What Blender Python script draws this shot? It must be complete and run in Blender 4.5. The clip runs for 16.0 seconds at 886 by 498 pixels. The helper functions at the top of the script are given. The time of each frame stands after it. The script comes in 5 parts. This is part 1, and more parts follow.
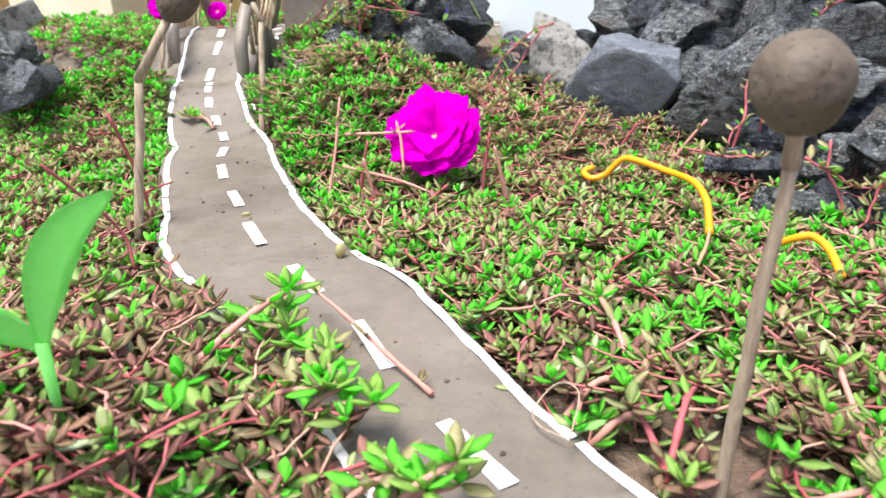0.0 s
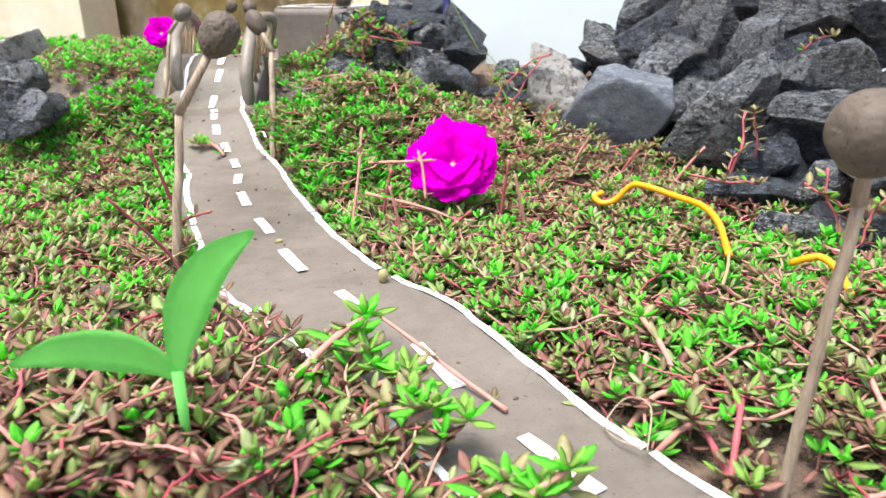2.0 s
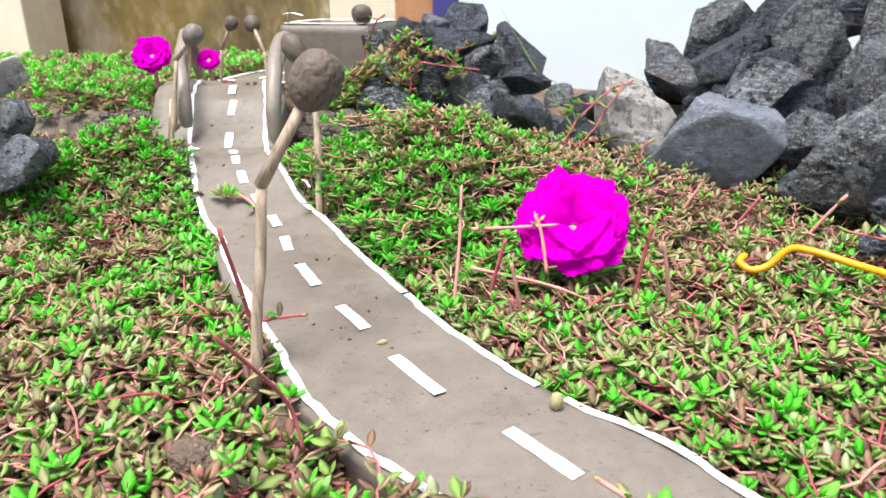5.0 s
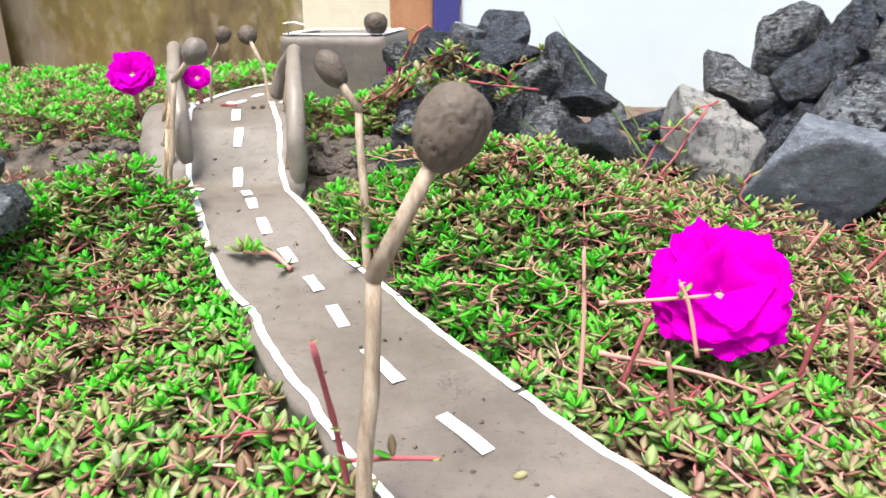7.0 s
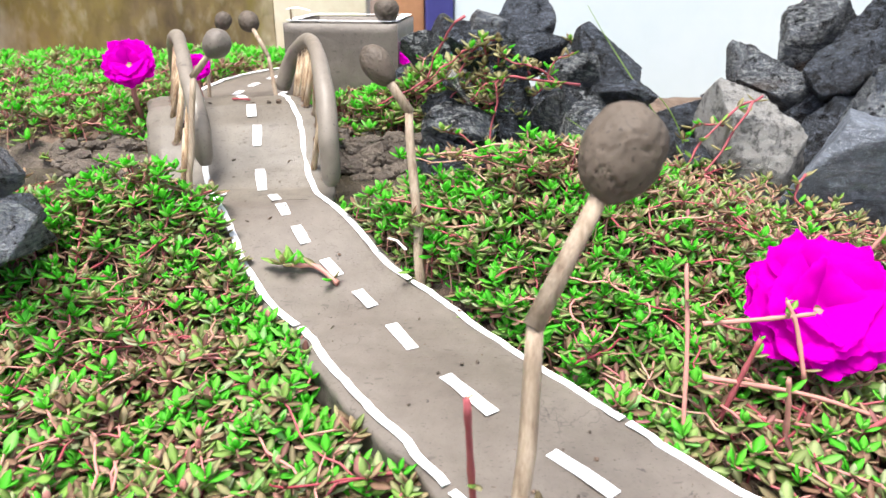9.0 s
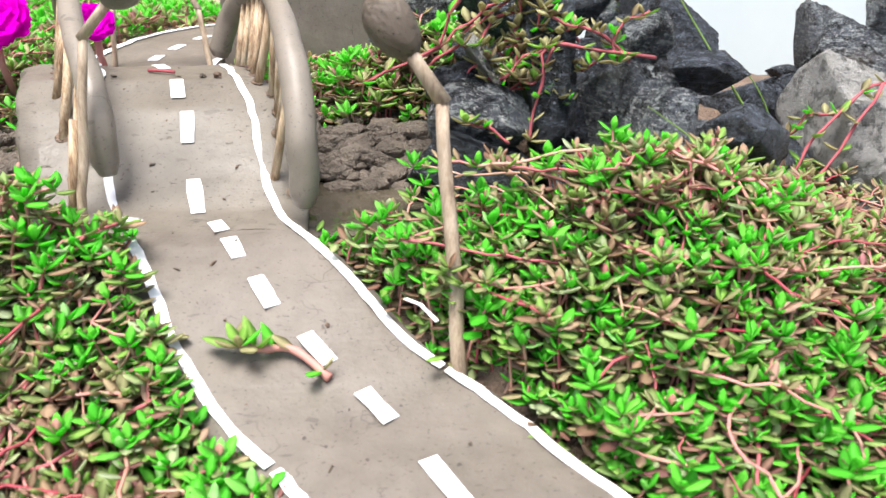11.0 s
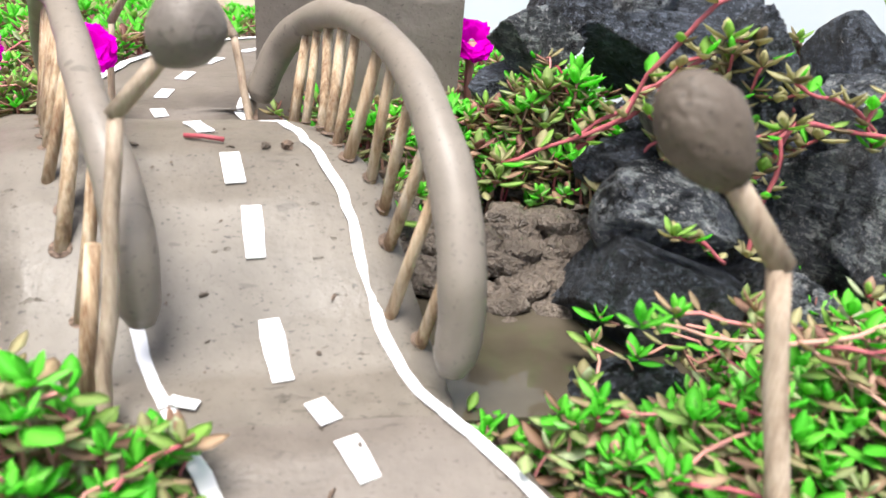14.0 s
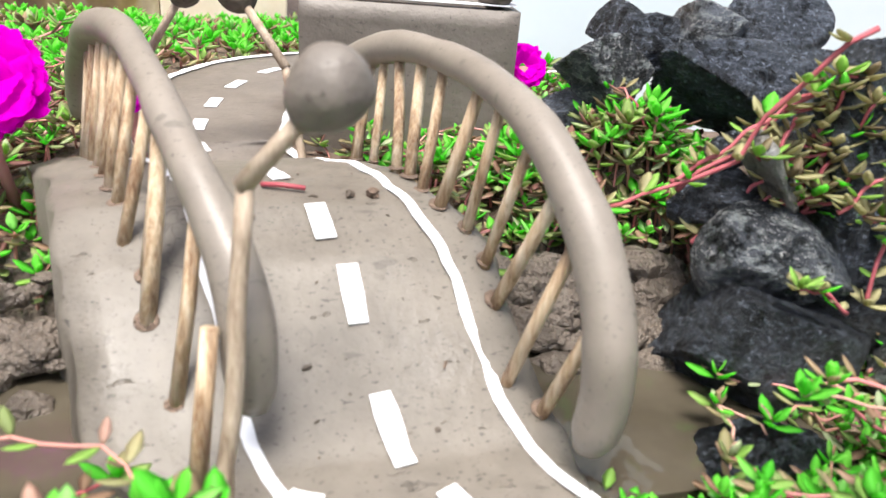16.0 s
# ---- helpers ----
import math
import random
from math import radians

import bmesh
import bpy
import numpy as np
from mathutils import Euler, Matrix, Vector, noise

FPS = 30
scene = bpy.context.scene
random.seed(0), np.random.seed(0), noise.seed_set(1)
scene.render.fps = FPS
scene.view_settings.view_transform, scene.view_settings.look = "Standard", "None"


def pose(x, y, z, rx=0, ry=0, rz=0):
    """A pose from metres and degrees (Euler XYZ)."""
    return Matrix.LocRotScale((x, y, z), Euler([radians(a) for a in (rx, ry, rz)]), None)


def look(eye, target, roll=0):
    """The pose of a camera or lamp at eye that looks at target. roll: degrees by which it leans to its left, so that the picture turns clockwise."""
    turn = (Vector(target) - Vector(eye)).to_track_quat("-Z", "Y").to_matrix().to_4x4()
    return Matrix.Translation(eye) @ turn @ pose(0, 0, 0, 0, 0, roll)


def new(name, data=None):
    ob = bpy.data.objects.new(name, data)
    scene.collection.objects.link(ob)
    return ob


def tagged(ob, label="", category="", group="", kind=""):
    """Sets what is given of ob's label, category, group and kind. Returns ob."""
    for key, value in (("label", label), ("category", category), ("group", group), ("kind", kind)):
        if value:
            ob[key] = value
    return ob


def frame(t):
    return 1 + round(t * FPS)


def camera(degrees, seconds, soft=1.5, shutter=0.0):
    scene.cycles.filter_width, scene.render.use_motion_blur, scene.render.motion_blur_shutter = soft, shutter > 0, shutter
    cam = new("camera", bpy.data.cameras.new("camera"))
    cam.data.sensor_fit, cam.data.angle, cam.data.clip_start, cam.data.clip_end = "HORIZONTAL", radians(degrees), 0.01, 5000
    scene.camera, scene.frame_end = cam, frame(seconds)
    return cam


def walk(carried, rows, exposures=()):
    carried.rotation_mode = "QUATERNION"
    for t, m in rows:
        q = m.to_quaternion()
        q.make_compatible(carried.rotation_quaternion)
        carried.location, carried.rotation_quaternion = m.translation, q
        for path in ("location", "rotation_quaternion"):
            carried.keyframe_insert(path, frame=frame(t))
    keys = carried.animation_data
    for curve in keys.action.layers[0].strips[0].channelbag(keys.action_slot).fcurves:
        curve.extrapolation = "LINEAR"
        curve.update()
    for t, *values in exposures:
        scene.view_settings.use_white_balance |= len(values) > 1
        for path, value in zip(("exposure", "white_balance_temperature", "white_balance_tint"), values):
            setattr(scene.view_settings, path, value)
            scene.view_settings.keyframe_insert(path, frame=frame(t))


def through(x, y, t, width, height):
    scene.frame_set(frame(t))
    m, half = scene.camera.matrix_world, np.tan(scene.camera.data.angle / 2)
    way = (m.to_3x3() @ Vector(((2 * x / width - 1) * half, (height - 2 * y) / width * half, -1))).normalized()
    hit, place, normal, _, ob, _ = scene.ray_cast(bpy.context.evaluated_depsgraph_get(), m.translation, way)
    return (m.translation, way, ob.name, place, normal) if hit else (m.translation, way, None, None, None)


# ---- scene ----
cam = camera(61.0, 16.0)
PATH = [
    (0, pose(0.1705, -0.1017, 0.0668, 68.87, 1.23, 13.82)),
    (0.5, pose(0.1722, -0.1219, 0.0732, 69.45, 1.26, 13.43)),
    (1, pose(0.1646, -0.1240, 0.0738, 69.56, 1.28, 12.74)),
    (1.5, pose(0.1569, -0.1225, 0.0733, 69.94, 1.12, 11.71)),
    (2, pose(0.1456, -0.1193, 0.0746, 70.13, 0.68, 10.38)),
    (2.5, pose(0.1335, -0.1134, 0.0743, 70.47, 0.86, 8.82)),
    (3, pose(0.1203, -0.1083, 0.0734, 70.30, 0.68, 7.05)),
    (3.5, pose(0.1074, -0.0982, 0.0715, 70.19, 0.49, 4.96)),
    (4, pose(0.0907, -0.0863, 0.0739, 69.94, 0.06, 3.73)),
    (4.5, pose(0.0760, -0.0735, 0.0776, 70.02, 0.44, 4.68)),
    (5, pose(0.0685, -0.0584, 0.0816, 70.21, 0.61, 5.43)),
    (7.5, pose(0.0032, 0.0126, 0.0819, 70.46, 0.93, 0.12)),
    (8, pose(-0.0063, 0.0175, 0.0866, 69.87, 1.23, -0.59)),
    (10.5, pose(-0.0391, 0.0784, 0.0833, 66.97, -1.91, -7.08)),
    (11, pose(-0.0435, 0.1214, 0.0738, 65.98, -1.68, -8.17)),
    (11.5, pose(-0.0496, 0.1499, 0.0668, 65.30, -2.67, -9.74)),
    (12, pose(-0.0530, 0.1806, 0.0641, 62.95, -2.44, -10.56)),
    (12.5, pose(-0.0621, 0.1919, 0.0663, 64.42, -3.41, -10.78)),
    (13, pose(-0.0690, 0.1952, 0.0673, 64.59, -3.56, -10.28)),
    (13.5, pose(-0.0743, 0.2002, 0.0709, 64.91, -4.13, -10.63)),
    (14, pose(-0.0783, 0.2036, 0.0730, 66.07, -4.25, -11.36)),
    (14.5, pose(-0.0840, 0.2070, 0.0718, 64.55, -4.55, -12.15)),
    (15, pose(-0.0899, 0.2116, 0.0717, 64.15, -4.74, -13.35)),
    (15.5, pose(-0.0970, 0.2176, 0.0731, 65.70, -4.63, -13.23)),
    (16, pose(-0.1001, 0.2227, 0.0760, 66.34, -4.27, -13.97)),
]
walk(cam, PATH)
cam.data.dof.use_dof = True
cam.data.dof.focus_distance, cam.data.dof.aperture_fstop = 0.25, 36.0

# ---- light: a bright overcast day ----
world = bpy.data.worlds.new("overcast_sky")
scene.world = world
world.use_nodes = True
wn = world.node_tree.nodes
sky = wn.new("ShaderNodeTexSky")
sky.sky_type, sky.sun_disc = "NISHITA", False
sky.sun_elevation, sky.sun_rotation = radians(70), radians(205)
sky.air_density, sky.dust_density, sky.ozone_density = 1.0, 4.0, 0.6
wn["Background"].inputs["Strength"].default_value = 0.10
world.node_tree.links.new(sky.outputs[0], wn["Background"].inputs["Color"])
sun = new("sun", bpy.data.lights.new("sun", "SUN"))
sun.data.energy, sun.data.angle, sun.data.color = 2.7, radians(26), (1.0, 0.97, 0.93)
sun.matrix_world = look((-0.35, -0.62, 2.3), (0, 0, 0))
scene.view_settings.exposure = 1.33

# ---- materials ----
def nodes_of(name):
    m = bpy.data.materials.new(name)
    m.use_nodes = True
    t = m.node_tree
    return m, t, t.nodes["Principled BSDF"], t.nodes.new("ShaderNodeTexCoord")


def noise_node(t, co, scale, detail=4.0, rough=0.6, stretch=None):
    n = t.nodes.new("ShaderNodeTexNoise")
    n.inputs["Scale"].default_value, n.inputs["Detail"].default_value, n.inputs["Roughness"].default_value = scale, detail, rough
    if stretch:
        mp = t.nodes.new("ShaderNodeMapping")
        mp.inputs["Scale"].default_value = stretch
        t.links.new(co, mp.inputs["Vector"])
        co = mp.outputs["Vector"]
    t.links.new(co, n.inputs["Vector"])
    return n.outputs["Fac"]


def ramp(t, fac, stops):
    r = t.nodes.new("ShaderNodeValToRGB")
    e = r.color_ramp.elements
    while len(e) < len(stops):
        e.new(0.5)
    for el, (p, c) in zip(e, stops):
        el.position, el.color = p, (*c, 1)
    t.links.new(fac, r.inputs["Fac"])
    return r.outputs["Color"]


def blend(t, fac, a, b, mode="MIX"):
    n = t.nodes.new("ShaderNodeMix")
    n.data_type, n.blend_type = "RGBA", mode
    for sock, val in ((n.inputs[0], fac), (n.inputs[6], a), (n.inputs[7], b)):
        if isinstance(val, bpy.types.NodeSocket):
            t.links.new(val, sock)
        elif isinstance(val, tuple):
            sock.default_value = (*val, 1)
        else:
            sock.default_value = val
    return n.outputs[2]


def bump(t, shader, heights, dist):
    last = None
    for h, s in heights:
        b = t.nodes.new("ShaderNodeBump")
        b.inputs["Strength"].default_value, b.inputs["Distance"].default_value = s, dist
        t.links.new(h, b.inputs["Height"])
        if last:
            t.links.new(last, b.inputs["Normal"])
        last = b.outputs["Normal"]
    t.links.new(last, shader.inputs["Normal"])


def clay_mat(name, dark, light, wet=0.55, relief=1.0, pitted=0.4):
    m, t, s, c = nodes_of(name)
    o = c.outputs["Object"]
    big, mid, fine = noise_node(t, o, 28, 5), noise_node(t, o, 160, 4), noise_node(t, o, 900, 3)
    col = ramp(t, big, [(0.3, dark), (0.7, light)])
    col = blend(t, 0.25, col, ramp(t, mid, [(0.35, tuple(0.6 * v for v in dark)), (0.65, light)]))
    specks = ramp(t, noise_node(t, o, 420, 2, 0.5), [(0.72, (0, 0, 0)), (0.76, (0.85,) * 3)])
    col = blend(t, specks, col, tuple(0.35 * v for v in dark))
    dust = ramp(t, noise_node(t, o, 1250, 3, 0.6, (0.7, 1.3, 1)), [(0.63, (0, 0, 0)), (0.67, (0.9 * min(1, pitted + 0.3),) * 3)])
    col = blend(t, dust, col, tuple(0.32 * v for v in dark))
    dents = ramp(t, noise_node(t, o, 230, 2, 0.5, (0.6, 1.6, 1)), [(0.69, (0, 0, 0)), (0.73, (0.55,) * 3)])
    col = blend(t, dents, col, tuple(0.55 * v for v in dark))
    t.links.new(col, s.inputs["Base Color"])
    t.links.new(ramp(t, big, [(0.3, (wet,) * 3), (0.7, (wet + 0.25,) * 3)]), s.inputs["Roughness"])
    vor = t.nodes.new("ShaderNodeTexVoronoi")
    vor.feature = "DISTANCE_TO_EDGE"
    vor.inputs["Scale"].default_value = 85
    warp = t.nodes.new("ShaderNodeMix")
    warp.data_type = "VECTOR"
    warp.inputs[0].default_value = 0.02
    tint = t.nodes.new("ShaderNodeTexNoise")
    tint.inputs["Scale"].default_value = 120
    t.links.new(o, tint.inputs["Vector"])
    t.links.new(o, warp.inputs[4])
    t.links.new(tint.outputs["Color"], warp.inputs[5])
    t.links.new(warp.outputs[1], vor.inputs["Vector"])
    some = ramp(t, noise_node(t, o, 35, 3), [(0.56, (0, 0, 0)), (0.64, (1, 1, 1))])
    line = ramp(t, vor.outputs["Distance"], [(0.0, (0.7,) * 3), (0.028, (0, 0, 0))])
    crack = blend(t, 1.0, line, some, "MULTIPLY")
    t.links.new(blend(t, crack, col, tuple(0.4 * v for v in dark)), s.inputs["Base Color"])
    pits = ramp(t, noise_node(t, o, 210, 5, 0.7, (0.7, 1.5, 1)), [(0.64, (1, 1, 1)), (0.69, (0, 0, 0))])
    bump(t, s, [(mid, 0.32 * relief), (fine, 0.12 * relief), (pits, 0.40 * pitted)], 0.0014)
    return m


def plain_mat(name, stops, scale, rough=0.6, bumps=0.2, dist=0.0005, stretch=None, spec=0.5):
    m, t, s, c = nodes_of(name)
    n1 = noise_node(t, c.outputs["Object"], scale, 5, 0.6, stretch)
    n2 = noise_node(t, c.outputs["Object"], scale * 6, 3, 0.6, stretch)
    col = ramp(t, n1, stops)
    col = blend(t, 0.3, col, ramp(t, n2, stops))
    t.links.new(col, s.inputs["Base Color"])
    s.inputs["Roughness"].default_value, s.inputs["Specular IOR Level"].default_value = rough, spec
    bump(t, s, [(n2, bumps)], dist)
    return m


def leaf_mat(name, stops, rough=0.42, through=0.0, spec=0.22):
    m, t, s, c = nodes_of(name)
    g = t.nodes.new("ShaderNodeNewGeometry")
    col = ramp(t, g.outputs["Random Per Island"], stops)
    n = noise_node(t, c.outputs["Object"], 350, 3)
    col = blend(t, ramp(t, n, [(0.4, (0, 0, 0)), (0.75, (0.45,) * 3)]), col, stops[0][1])
    t.links.new(col, s.inputs["Base Color"])
    s.inputs["Roughness"].default_value, s.inputs["Specular IOR Level"].default_value = rough + 0.10, spec
    bump(t, s, [(n, 0.15)], 0.0005)
    if not through:
        return m
    back, both = t.nodes.new("ShaderNodeBsdfTranslucent"), t.nodes.new("ShaderNodeMixShader")
    t.links.new(col, back.inputs["Color"])
    both.inputs["Fac"].default_value = through
    t.links.new(s.outputs["BSDF"], both.inputs[1])
    t.links.new(back.outputs["BSDF"], both.inputs[2])
    t.links.new(both.outputs["Shader"], t.nodes["Material Output"].inputs["Surface"])
    return m


def rock_mat(name, dark, light, stain, amount, rough=1.0):
    m, t, s, c = nodes_of(name)
    info = t.nodes.new("ShaderNodeObjectInfo")
    mp = t.nodes.new("ShaderNodeVectorMath")
    mp.operation = "ADD"
    t.links.new(c.outputs["Object"], mp.inputs[0])
    t.links.new(info.outputs["Random"], mp.inputs[1])
    o = mp.outputs[0]
    big, mid = noise_node(t, o, 40, 6, 0.65), noise_node(t, o, 230, 6, 0.75)
    grain = noise_node(t, o, 900, 4, 0.75)
    layer = noise_node(t, o, 330, 7, 0.8, (0.55, 0.55, 2.2))
    col = ramp(t, big, [(0.36, dark), (0.66, light)])
    col = blend(t, 1.0, col, info.outputs["Color"], "MULTIPLY")
    col = blend(t, ramp(t, layer, [(0.50, (0, 0, 0)), (0.60, (0.80 * rough,) * 3)]), col, tuple(min(0.7, 3.2 * v) for v in light))
    col = blend(t, ramp(t, grain, [(0.55, (0, 0, 0)), (0.64, (0.9 * rough,) * 3)]), col, tuple(min(0.75, 4.6 * v) for v in light))
    col = blend(t, ramp(t, mid, [(0.40, (0.97 * rough,) * 3), (0.50, (0, 0, 0))]), col, tuple(0.2 * v for v in dark))
    col = blend(t, ramp(t, noise_node(t, o, 30, 3), [(amount, (0, 0, 0)), (amount + 0.16, (0.7,) * 3)]), col, stain)
    t.links.new(col, s.inputs["Base Color"])
    t.links.new(ramp(t, mid, [(0.3, (0.26,) * 3), (0.7, (0.55,) * 3)]), s.inputs["Roughness"])
    bump(t, s, [(big, 0.3), (layer, 1.2 * rough), (mid, 1.0 * rough), (grain, 1.2 * rough)], 0.0034)
    return m


CLAY = clay_mat("damp_clay", (0.128, 0.108, 0.090), (0.184, 0.160, 0.137), 0.45)
CLAY_DECK = clay_mat("fingered_clay", (0.124, 0.107, 0.086), (0.188, 0.166, 0.138), 0.42, 0.9, 1.5)
CLAY_DARK = clay_mat("drying_clay", (0.062, 0.047, 0.034), (0.140, 0.110, 0.085), 0.55, 0.9, 1.0)
CLAY_ROLL = clay_mat("smooth_rolled_clay", (0.19, 0.163, 0.135), (0.25, 0.218, 0.183), 0.32, 0.4, 0.25)
PAPER = plain_mat("white_paper", [(0.3, (0.80, 0.80, 0.83)), (0.7, (0.88, 0.88, 0.88))], 60, 0.75, 0.1)
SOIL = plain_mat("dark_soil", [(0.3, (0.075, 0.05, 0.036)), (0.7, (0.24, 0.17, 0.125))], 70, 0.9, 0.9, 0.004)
MUD = plain_mat("wet_mud", [(0.3, (0.065, 0.052, 0.040)), (0.7, (0.21, 0.172, 0.138))], 120, 0.38, 0.9, 0.003)
TIP = leaf_mat("young_leaf", [(0.0, (0.12, 0.66, 0.05)), (0.5, (0.20, 0.78, 0.075)), (0.85, (0.30, 0.84, 0.12)), (1.0, (0.54, 0.84, 0.38))], 0.34, 0.55)
LEAF = leaf_mat("fresh_leaf", [(0.0, (0.33, 0.34, 0.17)), (0.3, (0.30, 0.48, 0.12)), (0.6, (0.33, 0.62, 0.11)), (0.85, (0.48, 0.58, 0.27)), (1.0, (0.58, 0.66, 0.43))], 0.34, 0.46)
LEAF_OLD = leaf_mat("old_leaf", [(0.0, (0.32, 0.19, 0.13)), (0.2, (0.46, 0.31, 0.20)), (0.42, (0.38, 0.40, 0.18)), (0.64, (0.55, 0.52, 0.28)), (0.82, (0.58, 0.42, 0.27)), (1.0, (0.62, 0.40, 0.32))], 0.36, 0.46)
LEAF_RUST = leaf_mat("rusty_leaf", [(0.0, (0.18, 0.085, 0.072)), (0.3, (0.294, 0.147, 0.111)), (0.55, (0.227, 0.199, 0.103)), (0.8, (0.341, 0.199, 0.13)), (1.0, (0.445, 0.189, 0.196))], 0.36, 0.32)
STEM = leaf_mat("pink_stem", [(0.0, (0.48, 0.18, 0.17)), (0.4, (0.57, 0.27, 0.24)), (0.75, (0.47, 0.25, 0.19)), (1.0, (0.55, 0.36, 0.28))], 0.45)
STEM_RED = leaf_mat("red_stem", [(0.0, (0.32, 0.05, 0.07)), (1.0, (0.48, 0.16, 0.17))], 0.42)
SEEDLEAF = leaf_mat("seedling_leaf", [(0.0, (0.26, 0.76, 0.20)), (1.0, (0.40, 0.84, 0.33))], 0.38, 0.62)
PETAL = leaf_mat("magenta_petal", [(0.0, (0.80, 0.0, 0.66)), (0.5, (0.88, 0.0, 0.76)), (1.0, (0.94, 0.0, 0.84))], 0.75, 0.5, 0.05)
ROCK = rock_mat("dark_basalt", (0.012, 0.0145, 0.019), (0.085, 0.098, 0.122), (0.12, 0.085, 0.055), 0.68)
ROCK_PALE = rock_mat("pale_granite", (0.34, 0.33, 0.30), (0.62, 0.60, 0.57), (0.30, 0.19, 0.11), 0.62, 0.8)
ROCK_WET = rock_mat("wet_basalt", (0.006, 0.007, 0.009), (0.050, 0.058, 0.072), (0.05, 0.04, 0.03), 0.72)
ROCK_SMOOTH = rock_mat("smooth_basalt", (0.055, 0.064, 0.080), (0.135, 0.152, 0.182), (0.16, 0.12, 0.09), 0.70, 0.35)
ROCK_GREY = rock_mat("grey_basalt", (0.020, 0.024, 0.031), (0.20, 0.222, 0.262), (0.16, 0.11, 0.07), 0.62)
WOOD = plain_mat("dry_stalk", [(0.36, (0.17, 0.085, 0.04)), (0.46, (0.44, 0.30, 0.18)), (0.54, (0.58, 0.45, 0.30)), (0.66, (0.70, 0.60, 0.46))], 420, 0.7, 0.7, 0.0006, (1, 1, 0.10))
STALK_GREY = plain_mat("weathered_stalk", [(0.36, (0.20, 0.14, 0.095)), (0.48, (0.35, 0.27, 0.195)), (0.64, (0.48, 0.39, 0.30))], 420, 0.72, 0.6, 0.0005, (1, 1, 0.14))
WIRE = plain_mat("orange_plastic", [(0.3, (0.78, 0.30, 0.006)), (0.7, (0.88, 0.38, 0.01))], 120, 0.35, 0.05)
COPPER = plain_mat("copper_strand", [(0.3, (0.35, 0.19, 0.10)), (0.7, (0.55, 0.33, 0.2))], 300, 0.4, 0.1)
MOSSWALL = plain_mat("mossy_plaster", [(0.34, (0.06, 0.04, 0.022)), (0.46, (0.19, 0.135, 0.065)), (0.55, (0.22, 0.165, 0.045)), (0.66, (0.50, 0.43, 0.32))], 9, 0.9, 0.6, 0.006, (1, 1, 0.5))
BEIGE = plain_mat("beige_plaster", [(0.3, (0.70, 0.58, 0.42)), (0.7, (0.86, 0.79, 0.66))], 14, 0.85, 0.2, 0.003)
WHITE = plain_mat("white_paint", [(0.3, (0.62, 0.72, 0.74)), (0.7, (0.70, 0.78, 0.80))], 8, 0.5, 0.05)
BLUE = plain_mat("blue_paint", [(0.3, (0.03, 0.03, 0.16)), (0.7, (0.06, 0.06, 0.26))], 20, 0.5, 0.1)
ORANGE = plain_mat("orange_brick", [(0.3, (0.34, 0.15, 0.07)), (0.7, (0.5, 0.26, 0.13))], 40, 0.8, 0.3)
BRICK = plain_mat("red_brick", [(0.3, (0.24, 0.10, 0.07)), (0.7, (0.42, 0.22, 0.16))], 60, 0.85, 0.4, 0.002)


def water_mat():
    m, t, s, c = nodes_of("muddy_water")
    n = noise_node(t, c.outputs["Object"], 40, 4)
    t.links.new(ramp(t, n, [(0.3, (0.045, 0.038, 0.026)), (0.7, (0.085, 0.072, 0.052))]), s.inputs["Base Color"])
    s.inputs["Roughness"].default_value = 0.03
    bump(t, s, [(noise_node(t, c.outputs["Object"], 90, 3), 0.10)], 0.001)
    return m


WATER = water_mat()


# ---- mesh helpers ----
def mesh_object(name, verts, faces, materials, parent=None, label="", slots=None, smooth=True):
    me = bpy.data.meshes.new(name)
    me.from_pydata([tuple(v) for v in verts], [], faces)
    for m in materials if isinstance(materials, (list, tuple)) else [materials]:
        me.materials.append(m)
    if slots is not None:
        me.polygons.foreach_set("material_index", slots)
    me.polygons.foreach_set("use_smooth", [smooth] * len(me.polygons))
    me.update()
    ob = new(name, me)
    if parent:
        ob.parent = parent
        ob.matrix_parent_inverse = parent.matrix_basis.inverted()
    if label:
        tagged(ob, label)
    return ob


def tri_object(name, verts, tris, slots, materials):
    """A large triangle mesh from numpy arrays."""
    me = bpy.data.meshes.new(name)
    me.vertices.add(len(verts))
    me.vertices.foreach_set("co", np.ascontiguousarray(verts, dtype=np.float32).ravel())
    me.loops.add(len(tris) * 3)
    me.loops.foreach_set("vertex_index", np.ascontiguousarray(tris, dtype=np.int32).ravel())
    me.polygons.add(len(tris))
    me.polygons.foreach_set("loop_start", np.arange(0, len(tris) * 3, 3, dtype=np.int32))
    for m in materials:
        me.materials.append(m)
    me.polygons.foreach_set("material_index", np.ascontiguousarray(slots, dtype=np.int32))
    me.polygons.foreach_set("use_smooth", np.ones(len(tris), dtype=bool))
    me.update(calc_edges=True)
    me.validate()
    return new(name, me)


def part(name, bm, material, parent, label=""):
    me = bpy.data.meshes.new(name)
    bm.to_mesh(me)
    bm.free()
    me.materials.append(material)
    me.polygons.foreach_set("use_smooth", [True] * len(me.polygons))
    ob = new(name, me)
    ob.parent = parent
    ob.matrix_parent_inverse = parent.matrix_basis.inverted()
    if label:
        tagged(ob, label)
    return ob


def thing(name, at, label, category, group=""):
    e = new(name)
    e.location = at
    e.empty_display_size = 0.01
    bpy.context.view_layer.update()
    e.matrix_basis = Matrix.Translation(at)
    return tagged(e, label, category, group)


